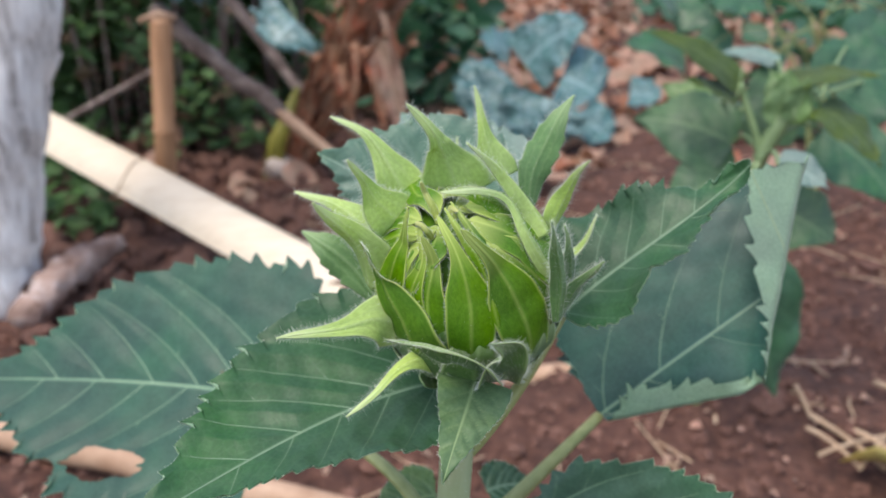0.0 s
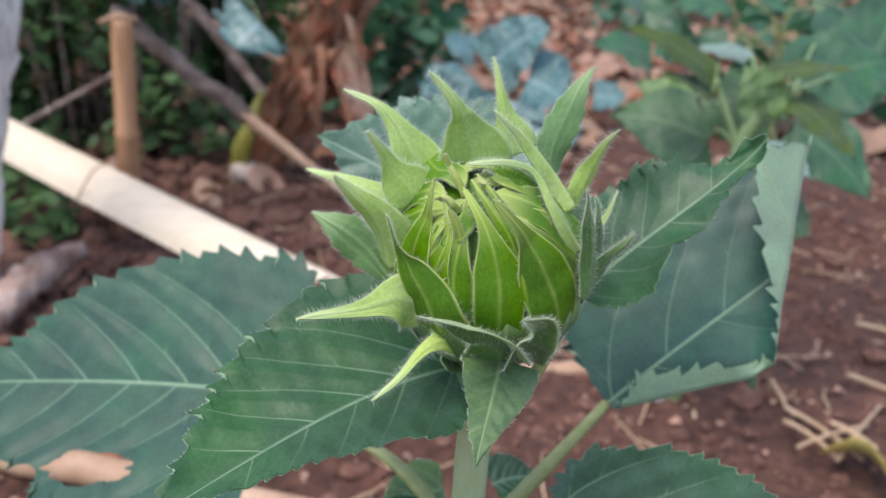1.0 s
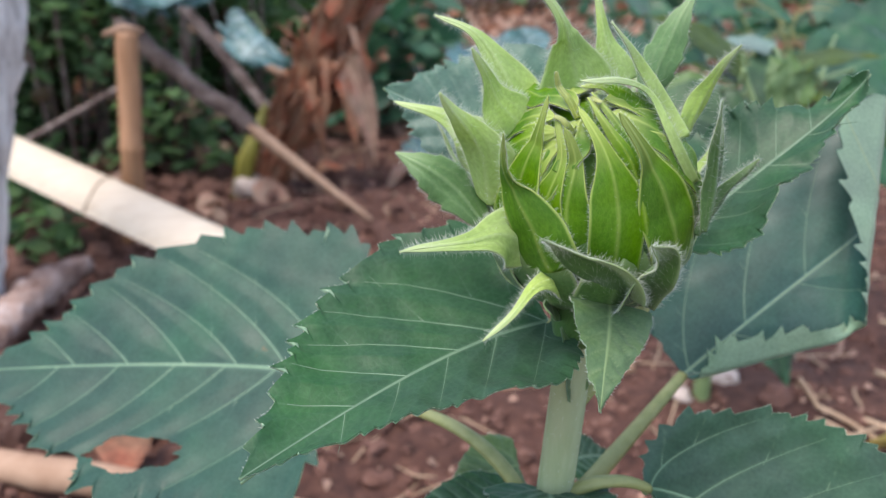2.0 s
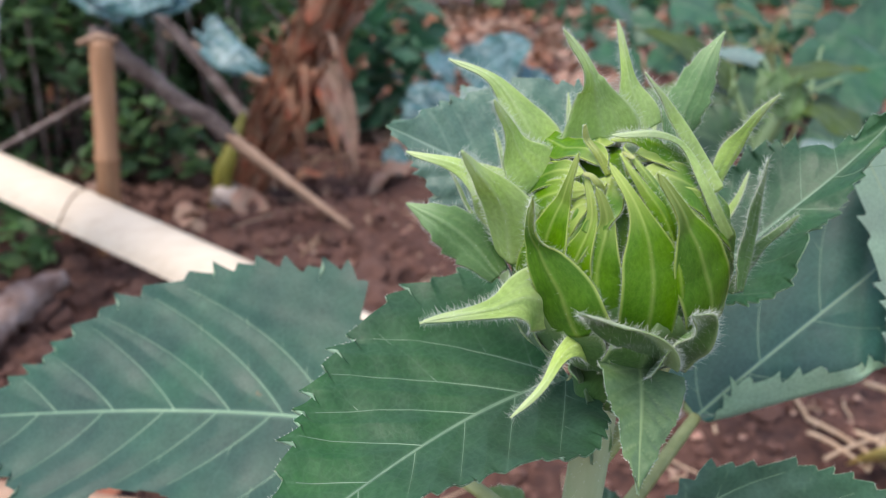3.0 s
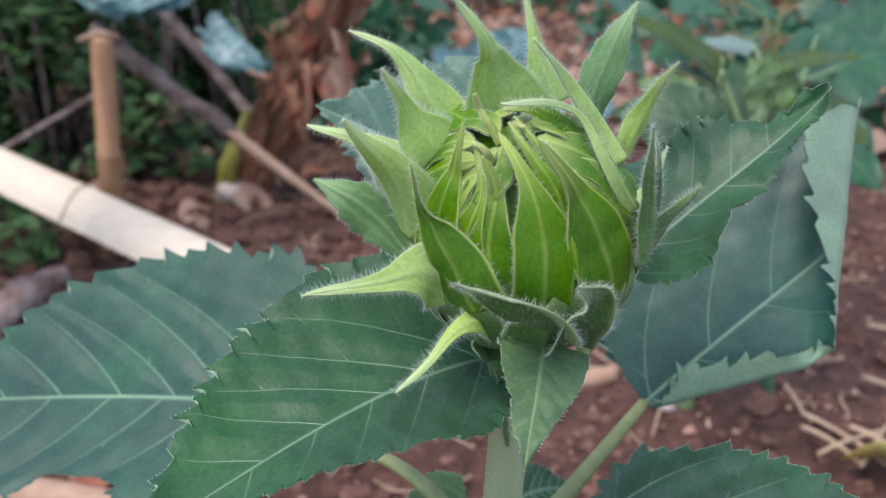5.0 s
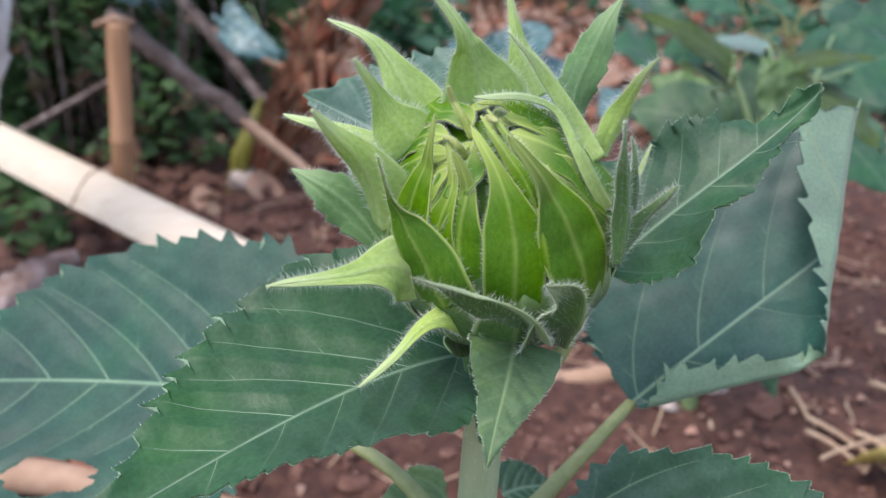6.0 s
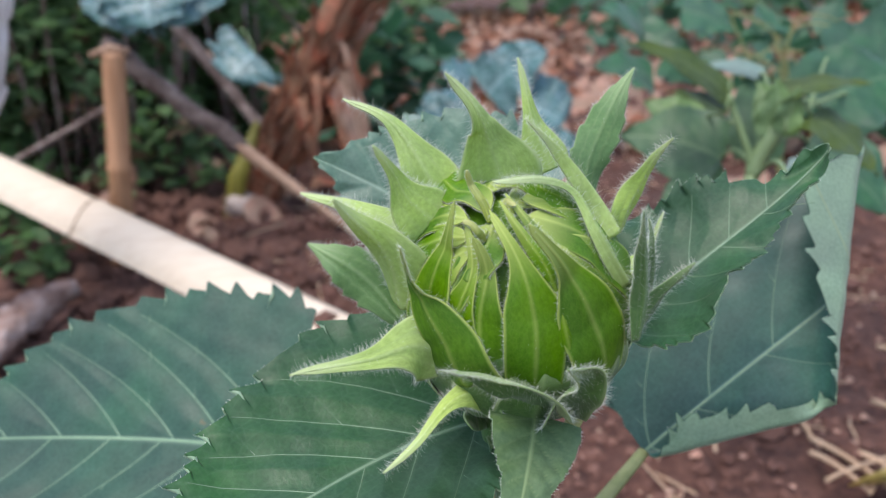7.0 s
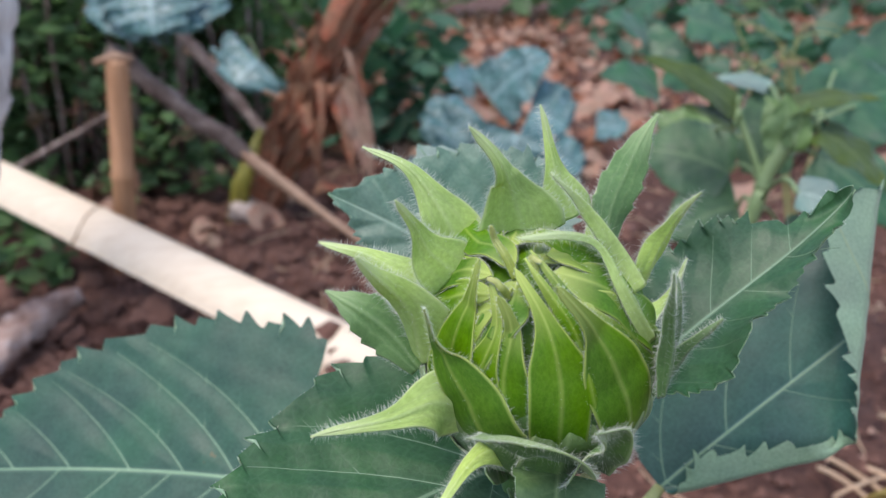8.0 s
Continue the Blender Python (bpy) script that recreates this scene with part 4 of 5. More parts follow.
# small leaves low on the stem
leaf([(0.0001, 0.2657, 0.3841), (-0.0008, 0.2528, 0.3902), (-0.0017, 0.2398, 0.3933), (-0.0026, 0.2265, 0.3935)], (0, -0.35, 0.93), 0.024, LEAF, "dark green leaf low on the stem", None, teeth=10, nu=70, nv=20, seed=10)
leaf([(-0.0051, 0.3070, 0.3657), (-0.0157, 0.3032, 0.3675), (-0.0263, 0.2995, 0.3663), (-0.0373, 0.2956, 0.3621)], (0, -0.6, 0.8), 0.016, LEAF_YOUNG, "pale young leaf low on the stem", None, teeth=7, nu=70, nv=18, seed=11)
leaf([(0.0202, 0.3317, 0.3484), (0.0292, 0.3373, 0.3481), (0.0382, 0.3429, 0.3449), (0.0474, 0.3486, 0.3385)], (0, -0.6, 0.8), 0.014, LEAF, "green leaf low on the stem", None, teeth=7, nu=70, nv=18, seed=12)
leaf([(-0.0112, 0.2929, 0.3567), (-0.0255, 0.2875, 0.3632), (-0.0399, 0.2822, 0.3668), (-0.0546, 0.2767, 0.3674)], (0, -0.6, 0.8), 0.013, LEAF, "green leaf low on the stem", None, teeth=7, nu=70, nv=18, seed=13)


# ---- ground ----
def ground_z(x, y):
    p = Vector((x * 1.0, y * 1.0, 0.0))
    z = 0.05 * noise.noise(p * 1.3) + 0.028 * noise.noise(p * 6) + 0.018 * noise.noise(p * 17 + Vector((3, 1, 2)))
    fade = min(1.0, 1.5 / (1 + 0.05 * y * y))
    return z * fade - 0.005


gb = Build()
xs = np.sinh(np.linspace(-3.6, 3.6, 241)) * 1.2
ys = np.sinh(np.linspace(-4.0, 4.4, 341)) * 0.8 + 1.2
gb.add([(x, y, ground_z(x, y)) for y in ys for x in xs], [(j * 241 + i, j * 241 + i + 1, (j + 1) * 241 + i + 1, (j + 1) * 241 + i) for j in range(340) for i in range(240)])
ground_ob = tagged(part("ground", gb, SOIL), "loose reddish brown garden soil", "ground", kind="structure")

rng = np.random.default_rng(11)
ICO = bmesh.new()
bmesh.ops.create_icosphere(ICO, subdivisions=2, radius=1.0)
ICO_V = [np.array(v.co) for v in ICO.verts]
ICO_F = [tuple(v.index for v in f.verts) for f in ICO.faces]
ICO.free()


def lump(build, at, size, rng, flat=0.7, rough=0.45):
    off = Vector(rng.uniform(-50, 50, 3))
    spin = Euler(rng.uniform(0, 6.28, 3)).to_matrix()
    vs = []
    for v in ICO_V:
        k = 1 + rough * 1.6 * noise.noise(Vector(v) * 1.3 + off) + rough * 0.8 * noise.noise(Vector(v) * 3.1 + off)
        p = spin @ Vector(v * k * np.array([1.0, 0.8, 0.75]))
        vs.append(np.array([p[0], p[1], p[2] * flat]) * size + at)
    build.add(vs, ICO_F)


cb = Build()
for _ in range(1700):
    y = rng.uniform(0.0, 4.5)
    x = rng.uniform(-1.7, 2.0)
    s = abs(rng.normal(0, 0.011)) + 0.004
    lump(cb, np.array([x, y, ground_z(x, y) + s * 0.25]), s, rng)
CLODS = []
for k in range(12):
    one = Build()
    lump(one, np.zeros(3), 1.0, np.random.default_rng(300 + k), 0.8, 0.5)
    CLODS.append(one.mesh("clod", False))
    CLODS[-1].materials.append(CLOD)
for k in range(900):
    y = rng.uniform(0.9, 2.4)
    x = rng.uniform(-0.62, -0.02) * (y + 0.2)
    s = abs(rng.normal(0, 0.017)) + 0.006
    if s > 0.017:
        clod = new("clod", CLODS[k % 12])
        clod.parent = ground_ob
        clod.matrix_basis = Matrix.LocRotScale((x, y, ground_z(x, y) + s * 0.2), Euler((0, 0, rng.uniform(0, 6.28))), (s, s, s))
    else:
        lump(cb, np.array([x, y, ground_z(x, y) + s * 0.2]), s, rng)
for _ in range(3400):
    y = 0.5 + 1.3 * rng.uniform(0, 1) ** 0.8
    x = rng.uniform(-0.7, 0.72) * (y + 0.25)
    s = abs(rng.normal(0, 0.004)) + 0.003
    lump(cb, np.array([x, y, ground_z(x, y) + s * 0.2]), s, rng, 0.8, 0.5)
tagged(part("soil_clods", cb, CLOD, smooth=False), "crumbled clods of red soil", "soil", kind="stuff")


def litter_leaf(build, at, size, rng, curl=0.5):
    """One dry curled leaf lying on the ground."""
    u, v = np.linspace(0, 1, 7), np.linspace(-1, 1, 5)
    yaw, tip, roll = rng.uniform(0, 6.28), rng.normal(0, 0.25), rng.normal(0, 0.4)
    rot = np.array(Euler((roll, tip, yaw)).to_matrix())
    pts = []
    for a in u:
        w = 0.32 * math.sin(math.pi * a ** 0.8) + 0.02
        for b in v:
            pts.append(rot @ np.array([a - 0.5, w * b, curl * (w * b) ** 2 * 2 + 0.15 * math.sin(a * 5 + roll)]) * size + at)
    build.add(pts, [(i * 5 + j, i * 5 + j + 1, (i + 1) * 5 + j + 1, (i + 1) * 5 + j) for i in range(6) for j in range(4)])


for nm, m, n, y0, y1, sz, lab in (("dry_leaves", DRY_PALE, 1900, 1.8, 9.0, 0.12, "dry pale pinkish brown fallen leaves on soil"), ("brown_dry_leaves", DRY, 1400, 2.0, 9.0, 0.11, "dry dark brown fallen leaves on soil")):
    lb = Build()
    for _ in range(n):
        y = y0 + (y1 - y0) * rng.uniform(0, 1) ** 0.8
        x = rng.uniform(-0.2, 4.6) * (0.4 + 0.13 * y) if rng.uniform() < 0.8 else rng.uniform(-1.6, 0.4)
        s = sz * rng.uniform(0.25, 1.5) * min(1, 0.35 + y / 4)
        litter_leaf(lb, np.array([x, y, ground_z(x, y) + s * 0.12 + 0.004]), s, rng)
    tagged(part(nm, lb, m), lab, "dry leaves", kind="stuff")

crumbs = Build()
for _ in range(900):
    y = rng.uniform(0.55, 2.2)
    x = rng.uniform(-0.6, 1.3)
    s = rng.uniform(0.006, 0.022)
    litter_leaf(crumbs, np.array([x, y, ground_z(x, y) + s * 0.2 + 0.003]), s, rng)
tagged(part("dry_leaf_crumbs", crumbs, DRY_PALE), "small pale crumbs of dry leaves on soil", "dry leaves", kind="stuff")

wb = Build()
for _ in range(420):
    y = rng.uniform(0.5, 3.0)
    x = rng.uniform(-0.5, 1.5)
    l = rng.uniform(0.01, 0.08)
    a = rng.uniform(0, 6.28)
    d = np.array([math.cos(a), math.sin(a), rng.normal(0, 0.15)])
    p0 = np.array([x, y, ground_z(x, y) + 0.008])
    tube(wb, [p0 - d * l, p0 + rng.normal(0, 0.004, 3), p0 + d * l], [0.0012, 0.0016, 0.0008], 5)
tagged(part("straw_litter", wb, STRAW), "scattered dry straw and twigs on soil", "straw", kind="stuff")


def rod(name, pts, radii, material, label, category, sides=14, bend=0.0, seed=0, squash=1.0, rough=0.0, steps=18, group="", smooth=True):
    """A stick or pole that lies or leans: one thing, one mesh."""
    pts = [np.asarray(p, float) for p in pts]
    o = pts[0]
    if len(pts) == 2:
        m = (pts[0] + pts[1]) / 2 + np.array([0, 0, bend])
        path, _ = bez([pts[0], m, pts[1]], np.linspace(0, 1, steps))
    else:
        path, _ = bez(pts, np.linspace(0, 1, steps))
    rr = np.random.default_rng(seed)
    path = path + np.cumsum(rr.normal(0, 1, path.shape), axis=0) * radii[0] * 0.06
    b = Build()
    tube(b, path - o, np.interp(np.linspace(0, 1, steps), np.linspace(0, 1, len(radii)), radii), sides, squash, True, rough, seed)
    ob = part(name, b, material, smooth=smooth)
    ob.location = o
    return tagged(ob, label, category, group)


# straws to be told apart
for i, (a, b, r) in enumerate((((0.459, 0.945, 0.03), (0.451, 0.871, 0.03), 0.0035), ((0.451, 0.871, 0.03), (0.503, 0.773, 0.02), 0.0035), ((0.57, 0.95, 0.03), (0.70, 0.78, 0.02), 0.004), ((0.36, 1.0, 0.02), (0.33, 0.86, 0.025), 0.003), ((0.66, 1.1, 0.03), (0.80, 0.98, 0.02), 0.004), ((0.437, 0.843, 0.03), (0.469, 0.769, 0.03), 0.003), ((0.487, 0.842, 0.03), (0.52, 0.778, 0.03), 0.0035), ((0.429, 0.788, 0.03), (0.538, 0.83, 0.03), 0.0025), ((0.465, 0.762, 0.03), (0.577, 0.874, 0.03), 0.0025))):
    rod("straw", [a, b], [r, r * 0.8], STRAW, "dry pale straw stalk on the soil", "straw", 8, 0.01, i, group="loose straws")
# poles on the ground
rod("fallen_pole", [(-0.62, 0.85, 0.03), (-0.02, 0.655, 0.02)], [0.020, 0.018], STICK_BARE, "pale weathered pole lying on the soil", "pole", 14, 0.004, 21, 1.0, 0.04)
rod("fallen_stick", [(0.02, 0.97, 0.02), (0.245, 0.992, 0.025)], [0.012, 0.016, 0.013], STICK_BARE, "short pale stick lying on the soil", "stick", 12, 0.0, 22, 1.0, 0.05)
rod("fallen_root", [(-0.718, 1.173, 0.02), (-0.661, 1.457, 0.05)], [0.026, 0.034, 0.020], ROOT, "broken pinkish brown root piece lying on the soil", "root", 16, 0.02, 23, 0.85, 0.22, 34)
for i, (x, y, s, m) in enumerate(((-0.45, 1.99, 0.062, STONE), (0.345, 0.945, 0.032, STONE), (0.285, 0.90, 0.018, STONE), (-0.70, 1.40, 0.05, CLOD), (-0.85, 1.52, 0.06, CLOD), (-0.60, 1.62, 0.04, CLOD), (0.0, 0.93, 0.014, STONE))):
    sb2 = Build()
    lump(sb2, np.zeros(3), s, np.random.default_rng(40 + i), 0.55)
    st = part("stone" if m is STONE else "soil_lump", sb2, m)
    st.location = (x, y, ground_z(x, y) + s * 0.3)
    tagged(st, "small pale stone lying on red soil" if m is STONE else "large lump of red soil", "stone" if m is STONE else "soil")
db = Build()
litter_leaf(db, np.zeros(3), 0.11, np.random.default_rng(5))
dl = part("dry_leaf", db, DRY, thick=0.0006)
dl.location = (-0.40, 0.84, 0.03)
tagged(dl, "curled orange-brown dry leaf on the soil", "dry leaf")

WHITE = grain_mat("white_scrap", [(0.3, (0.62, 0.60, 0.58)), (0.7, (0.80, 0.79, 0.77))], (1, 1, 1), 40.0, 0.6)
YELLOW = leafy_mat("yellow_dry_leaf", (0.40, 0.30, 0.08), (0.56, 0.44, 0.16), (0.60, 0.50, 0.24), rough=0.6, sheen=0.0)
for i, (x, y, s) in enumerate(((3.27, 5.57, 0.12), (2.20, 4.01, 0.09))):
    pb2 = Build()
    litter_leaf(pb2, np.zeros(3), s, np.random.default_rng(70 + i), 1.4)
    sc = part("paper_scrap", pb2, WHITE, thick=0.001)
    sc.location = (x, y, ground_z(x, y) + 0.03)
    tagged(sc, "small crumpled white scrap on the soil", "scrap")
yb = Build()
litter_leaf(yb, np.zeros(3), 0.10, np.random.default_rng(9))
yl = part("dry_leaf", yb, YELLOW, thick=0.0006)
yl.location = (0.490, 0.748, 0.03)
tagged(yl, "yellow fallen leaf on the soil", "dry leaf")

# ---- split bamboo, posts and sticks ----
rail_a = thing("bamboo_rail", (0.042, 1.021, 0.0), "pale split bamboo rail leaning down to the soil", "bamboo")
A, B = np.array([-1.087, 1.857, 0.236]) - np.array(rail_a.location), np.array([0.048, 1.014, 0.014]) - np.array(rail_a.location)
ax = unit(B - A)
up = unit(np.cross(np.cross(ax, (0.1, -0.75, 0.65)), ax))
sd = np.cross(ax, up)
bb = Build()
ns, na = 60, 15
ring = []
for lay, off in ((0, 0.0), (1, -0.009)):
    for i in range(ns + 1):
        p = A + (B - A) * i / ns
        k = 0.35
        swell = 0.0
        for nd in (0.378,):
            swell += 0.004 * math.exp(-((i / ns - nd) / 0.008) ** 2)
        for j in range(na):
            th = (j / (na - 1) - 0.5) * 1.9
            r = 0.056 + off + swell
            ring.append(p + sd * math.sin(th) * r * 0.98 + up * (math.cos(th) * r * 0.6 - 0.03))
n1 = (ns + 1) * na
fc = [(i * na + j, i * na + j + 1, (i + 1) * na + j + 1, (i + 1) * na + j) for i in range(ns) for j in range(na - 1)]
fc += [tuple(n1 + q for q in f[::-1]) for f in fc]
fc += [(i * na + e, (i + 1) * na + e, n1 + (i + 1) * na + e, n1 + i * na + e) for i in range(ns) for e in (0, na - 1)]
fc += [(e * na + j, e * na + j + 1, n1 + e * na + j + 1, n1 + e * na + j) for j in range(na - 1) for e in (0, ns)]
bb.add(ring, fc)
part("culm", bb, BAMBOO, rail_a)
for nd in (0.378,):
    nb = Build()
    p = A + (B - A) * nd
    pts = [p + sd * math.sin(t) * 0.0605 * 0.98 + up * (math.cos(t) * 0.0605 * 0.6 - 0.0295) + ax * 0.006 * math.sin(t * 3) for t in np.linspace(-0.95, 0.95, 20)]
    tube(nb, pts, 0.0013, 6)
    part("node", nb, NODE_DARK, rail_a, "dark ridge of a bamboo joint")

post = thing("bamboo_post", (-0.641, 1.66, 0.0), "short brown bamboo post standing in the soil", "post")
pb = Build()
zz = [-0.05, 0.02, 0.2, 0.205, 0.212, 0.22, 0.40, 0.432, 0.44]
tube(pb, [(0.0006 * math.sin(z * 40) + 0.11 * z, 0, z) for z in zz], [0.024, 0.024, 0.0225, 0.024, 0.025, 0.0225, 0.022, 0.022, 0.021], 20)
part("shaft", pb, BAMBOO_POST, post)
tb2 = Build()
tube(tb2, [(0.008, -0.012, 0.436), (0.046, -0.006, 0.447), (0.078, 0.006, 0.438)], [0.008, 0.013, 0.008], 12, 0.7, True, 0.12, 4)
part("split_top", tb2, STICK_BARE, post, "frayed split bamboo end")

rail = thing("leaning_stick", (-0.142, 1.763, 0.0), "dark weathered stick leaning on the post, bare at its low end", "stick")
E1, E2 = np.array([-0.634, 1.732, 0.449]) - np.array(rail.location), np.array([-0.143, 1.755, 0.005]) - np.array(rail.location)
mid = E1 + (E2 - E1) * 0.5
k1 = Build()
tube(k1, [E1 + (mid - E1) * s + 0.004 * np.array([math.sin(s * 9), 0, math.sin(s * 17)]) for s in np.linspace(0, 1, 26)], np.linspace(0.0195, 0.0185, 26), 14, 1.0, True, 0.13, 5)
part("bark", k1, STICK, rail, "dark grey-brown bark")
k2 = Build()
tube(k2, [mid + (E2 - mid) * s for s in np.linspace(-0.02, 1, 24)], np.linspace(0.0185, 0.008, 24), 12, 0.8, True, 0.10, 6)
part("bare_end", k2, STICK_BARE, rail, "pale bare splintered end")

rod("weathered_post", [(-0.83, 1.31, -0.05), (-0.70, 1.30, 0.42), (-0.565, 1.30, 0.95)], [0.05, 0.062, 0.072, 0.075], GREY_WOOD, "weathered grey wooden post with cracked bark", "post", 26, 0, 31, 1.0, 0.07, 46)
rod("crossing_stick", [(-0.70, 2.22, 0.56), (-0.36, 2.15, 0.10)], [0.017, 0.015], STICK, "brown stick leaning in the hedge", "stick", 12, 0.0, 32, 1.0, 0.14, 30)
rod("crossing_stick", [(-0.62, 2.25, 0.40), (-0.25, 2.2, 0.20)], [0.012, 0.011], STICK_BARE, "thin pale brown stick leaning in the hedge", "stick", 10, 0.0, 33)
rod("hedge_stake", [(-1.10, 2.1, -0.02), (-1.08, 2.1, 0.9)], [0.022, 0.018], STICK, "thin brown stake standing in the hedge", "stake", 10, 0, 34)
rod("hedge_stake", [(-1.35, 2.3, -0.02), (-1.31, 2.3, 1.0)], [0.02, 0.018], STICK, "thin brown stake standing in the hedge", "stake", 10, 0, 35)
rod("crossing_stick", [(-1.2, 2.0, 0.05), (-0.70, 2.0, 0.30)], [0.009, 0.008], STICK, "thin brown stick leaning in the hedge", "stick", 8, 0, 36)


# ---- dead banana plant ----
ban = thing("dead_banana_plant", (-0.42, 2.06, 0.0), "dead banana plant with hanging dry brown leaves", "plant")
b1 = Build()
tube(b1, [(-0.02, 0, -0.03), (0.02, 0, 0.08), (0.11, 0, 0.25), (0.22, 0.0, 0.45), (0.38, 0.02, 0.75)], [0.048, 0.052, 0.05, 0.045, 0.04], 18, 1.0, True, 0.06, 7)
part("stump", b1, DRY, ban, "brown rotting banana stem")
b2 = Build()
tube(b2, [(-0.07, -0.05, -0.02), (-0.04, -0.058, 0.09), (0.025, -0.062, 0.23)], [0.022, 0.024, 0.008], 12, 0.7)
part("base", b2, BANANA, ban, "yellow-green living sheath")
rb = np.random.default_rng(8)
for i in range(30):
    z = rb.uniform(0.03, 0.42)
    a = rb.uniform(-3.0, 0.3)
    round_ = np.array([math.cos(a), math.sin(a), 0])
    o = np.array([-0.01 + 0.50 * z, 0, z]) + 0.048 * round_
    l = rb.uniform(0.16, 0.36)
    along = np.array([0.48, 0.0, 0.88])
    spread = rb.uniform(0.0, 0.14)
    c = [o, o + along * l * 0.35 + round_ * 0.004, o + along * l * 0.7 + round_ * spread * 0.5, o + along * l * rb.uniform(0.7, 1.0) + round_ * spread]
    bl, _ = blade(c, (round_[0], round_[1], 0.1), rb.uniform(0.015, 0.04), teeth=3, tooth=0.06, lobe=0, nu=26, nv=5, quilt=0.004, fold=rb.uniform(-0.5, 0.6), wave=0.3, seed=i, veins=3, vein_w=0.002)
    part("dry_sheath", bl, DRY if rb.uniform() < 0.8 else DRY_PALE, ban, thick=0.001)
for i in range(9):
    z = rb.uniform(0.22, 0.42)
    a = rb.uniform(-1.6, 0.2)
    o = np.array([-0.01 + 0.50 * z, 0, z]) + 0.052 * np.array([math.cos(a), math.sin(a), 0])
    l = rb.uniform(0.12, 0.26)
    out = np.array([math.cos(a), math.sin(a) * 0.7, 0])
    c = [o, o + out * l * 0.25 + np.array([0, 0, l * 0.2]), o + out * l * 0.4 + np.array([0, 0, -l * 0.2]), o + out * l * 0.45 + np.array([rb.normal(0, 0.03), 0, -l])]
    bl, _ = blade(c, (out[0], out[1] - 0.5, 0.4), rb.uniform(0.006, 0.02), teeth=3, tooth=0.05, lobe=0, nu=26, nv=5, quilt=0.003, fold=rb.uniform(-0.6, 0.9), wave=0.4, seed=50 + i, veins=3, vein_w=0.002)
    part("dry_leaf", bl, DRY if rb.uniform() < 0.6 else DRY_PALE, ban, thick=0.001)
bl, _ = blade([(0.21, -0.05, 0.34), (0.235, -0.07, 0.34), (0.27, -0.08, 0.22), (0.285, -0.08, 0.07)], (0.2, -0.9, 0.2), 0.034, teeth=4, tooth=0.03, lobe=0, nu=40, nv=10, quilt=0.003, fold=0.35, seed=77, vein_w=0.002)
part("dry_leaf", bl, DRY_PALE, ban, "pale pinkish hanging dry leaf", thick=0.001)


# ---- squash, weeds, hedge ----
SQ = [(0, 0.2), (0.03, 0.75), (0.12, 1.0), (0.3, 0.92), (0.36, 0.84), (0.5, 0.98), (0.62, 0.72), (0.7, 0.66), (0.85, 0.52), (0.95, 0.2), (1, 0)]


def broad(parent, at, tip, normal, half, material, seed, outline=SQ, teeth=9, base=None):
    """A broad leaf with its stalk for a plant further off, in the parent's coordinates."""
    o = np.array(parent.location)
    at, tip = np.asarray(at, float) - o, np.asarray(tip, float) - o
    sag = np.array([0, 0, 0.12 * np.linalg.norm(tip - at)])
    bl, _ = blade([at, at + (tip - at) * 0.3 + sag, at + (tip - at) * 0.7 + sag * 0.8, tip], normal, half, outline, outline, teeth=teeth, tooth=0.07, lobe=0.12, nu=60, nv=16, quilt=half * 0.014, wave=0.08, veins=4, vein_w=half * 0.022, seed=seed)
    lf = part("leaf", bl, material, parent, thick=0.0008)
    if base is not None:
        tb = Build()
        bs = np.asarray(base, float) - o
        pts, _ = bez([bs, (bs * 0.4 + at * 0.6) + np.array([0, 0, 0.03]), at], np.linspace(0, 1, 10))
        tube(tb, pts, 0.0022, 8)
        part("leaf_stalk", tb, STALK, lf)
    return lf


squash = thing("squash_plant", (0.2, 2.35, 0.0), "trailing squash plant with silver-mottled blue-green leaves", "plant")
broad(squash, (0.179, 2.250, 0.170), (0.070, 2.200, 0.053), (0.0, -0.6, 0.8), 0.150, SQUASH, 100, base=(0.20, 2.30, 0.0))
broad(squash, (0.304, 2.350, 0.186), (0.402, 2.300, 0.135), (0.0, -0.6, 0.8), 0.140, SQUASH, 101, base=(0.32, 2.40, 0.0))
broad(squash, (0.201, 2.450, 0.206), (0.370, 2.400, 0.329), (0.0, -0.6, 0.8), 0.120, SQUASH, 102, base=(0.22, 2.50, 0.0))
broad(squash, (0.250, 2.200, 0.154), (0.212, 2.150, 0.043), (0.0, -0.6, 0.8), 0.130, SQUASH, 103, base=(0.27, 2.25, 0.0))
broad(squash, (0.104, 2.400, 0.185), (0.024, 2.350, 0.083), (0.0, -0.6, 0.8), 0.095, SQUASH, 104, base=(0.12, 2.45, 0.0))
broad(squash, (0.019, 2.300, 0.012), (-0.048, 2.250, -0.004), (0.0, -0.6, 0.8), 0.095, SQUASH, 105, base=(0.04, 2.35, 0.0))
broad(squash, (0.531, 2.500, 0.106), (0.616, 2.450, 0.094), (0.0, -0.6, 0.8), 0.068, SQUASH, 106, base=(0.55, 2.55, 0.0))
broad(squash, (0.345, 2.250, 0.091), (0.423, 2.200, 0.035), (0.0, -0.6, 0.8), 0.081, SQUASH, 107, base=(0.36, 2.30, 0.0))
broad(squash, (0.164, 2.600, 0.217), (0.074, 2.550, 0.263), (0.0, -0.6, 0.8), 0.081, SQUASH, 108, base=(0.18, 2.65, 0.0))
squash_vine = thing("squash_plant", (-0.6, 2.0, 0.0), "climbing squash vine with silver-mottled leaves over the posts", "plant")
broad(squash_vine, (-0.375, 1.950, 0.395), (-0.428, 1.900, 0.348), (0.0, -0.75, 0.65), 0.101, SQUASH, 120, base=(-0.425, 2.050, 0.445))
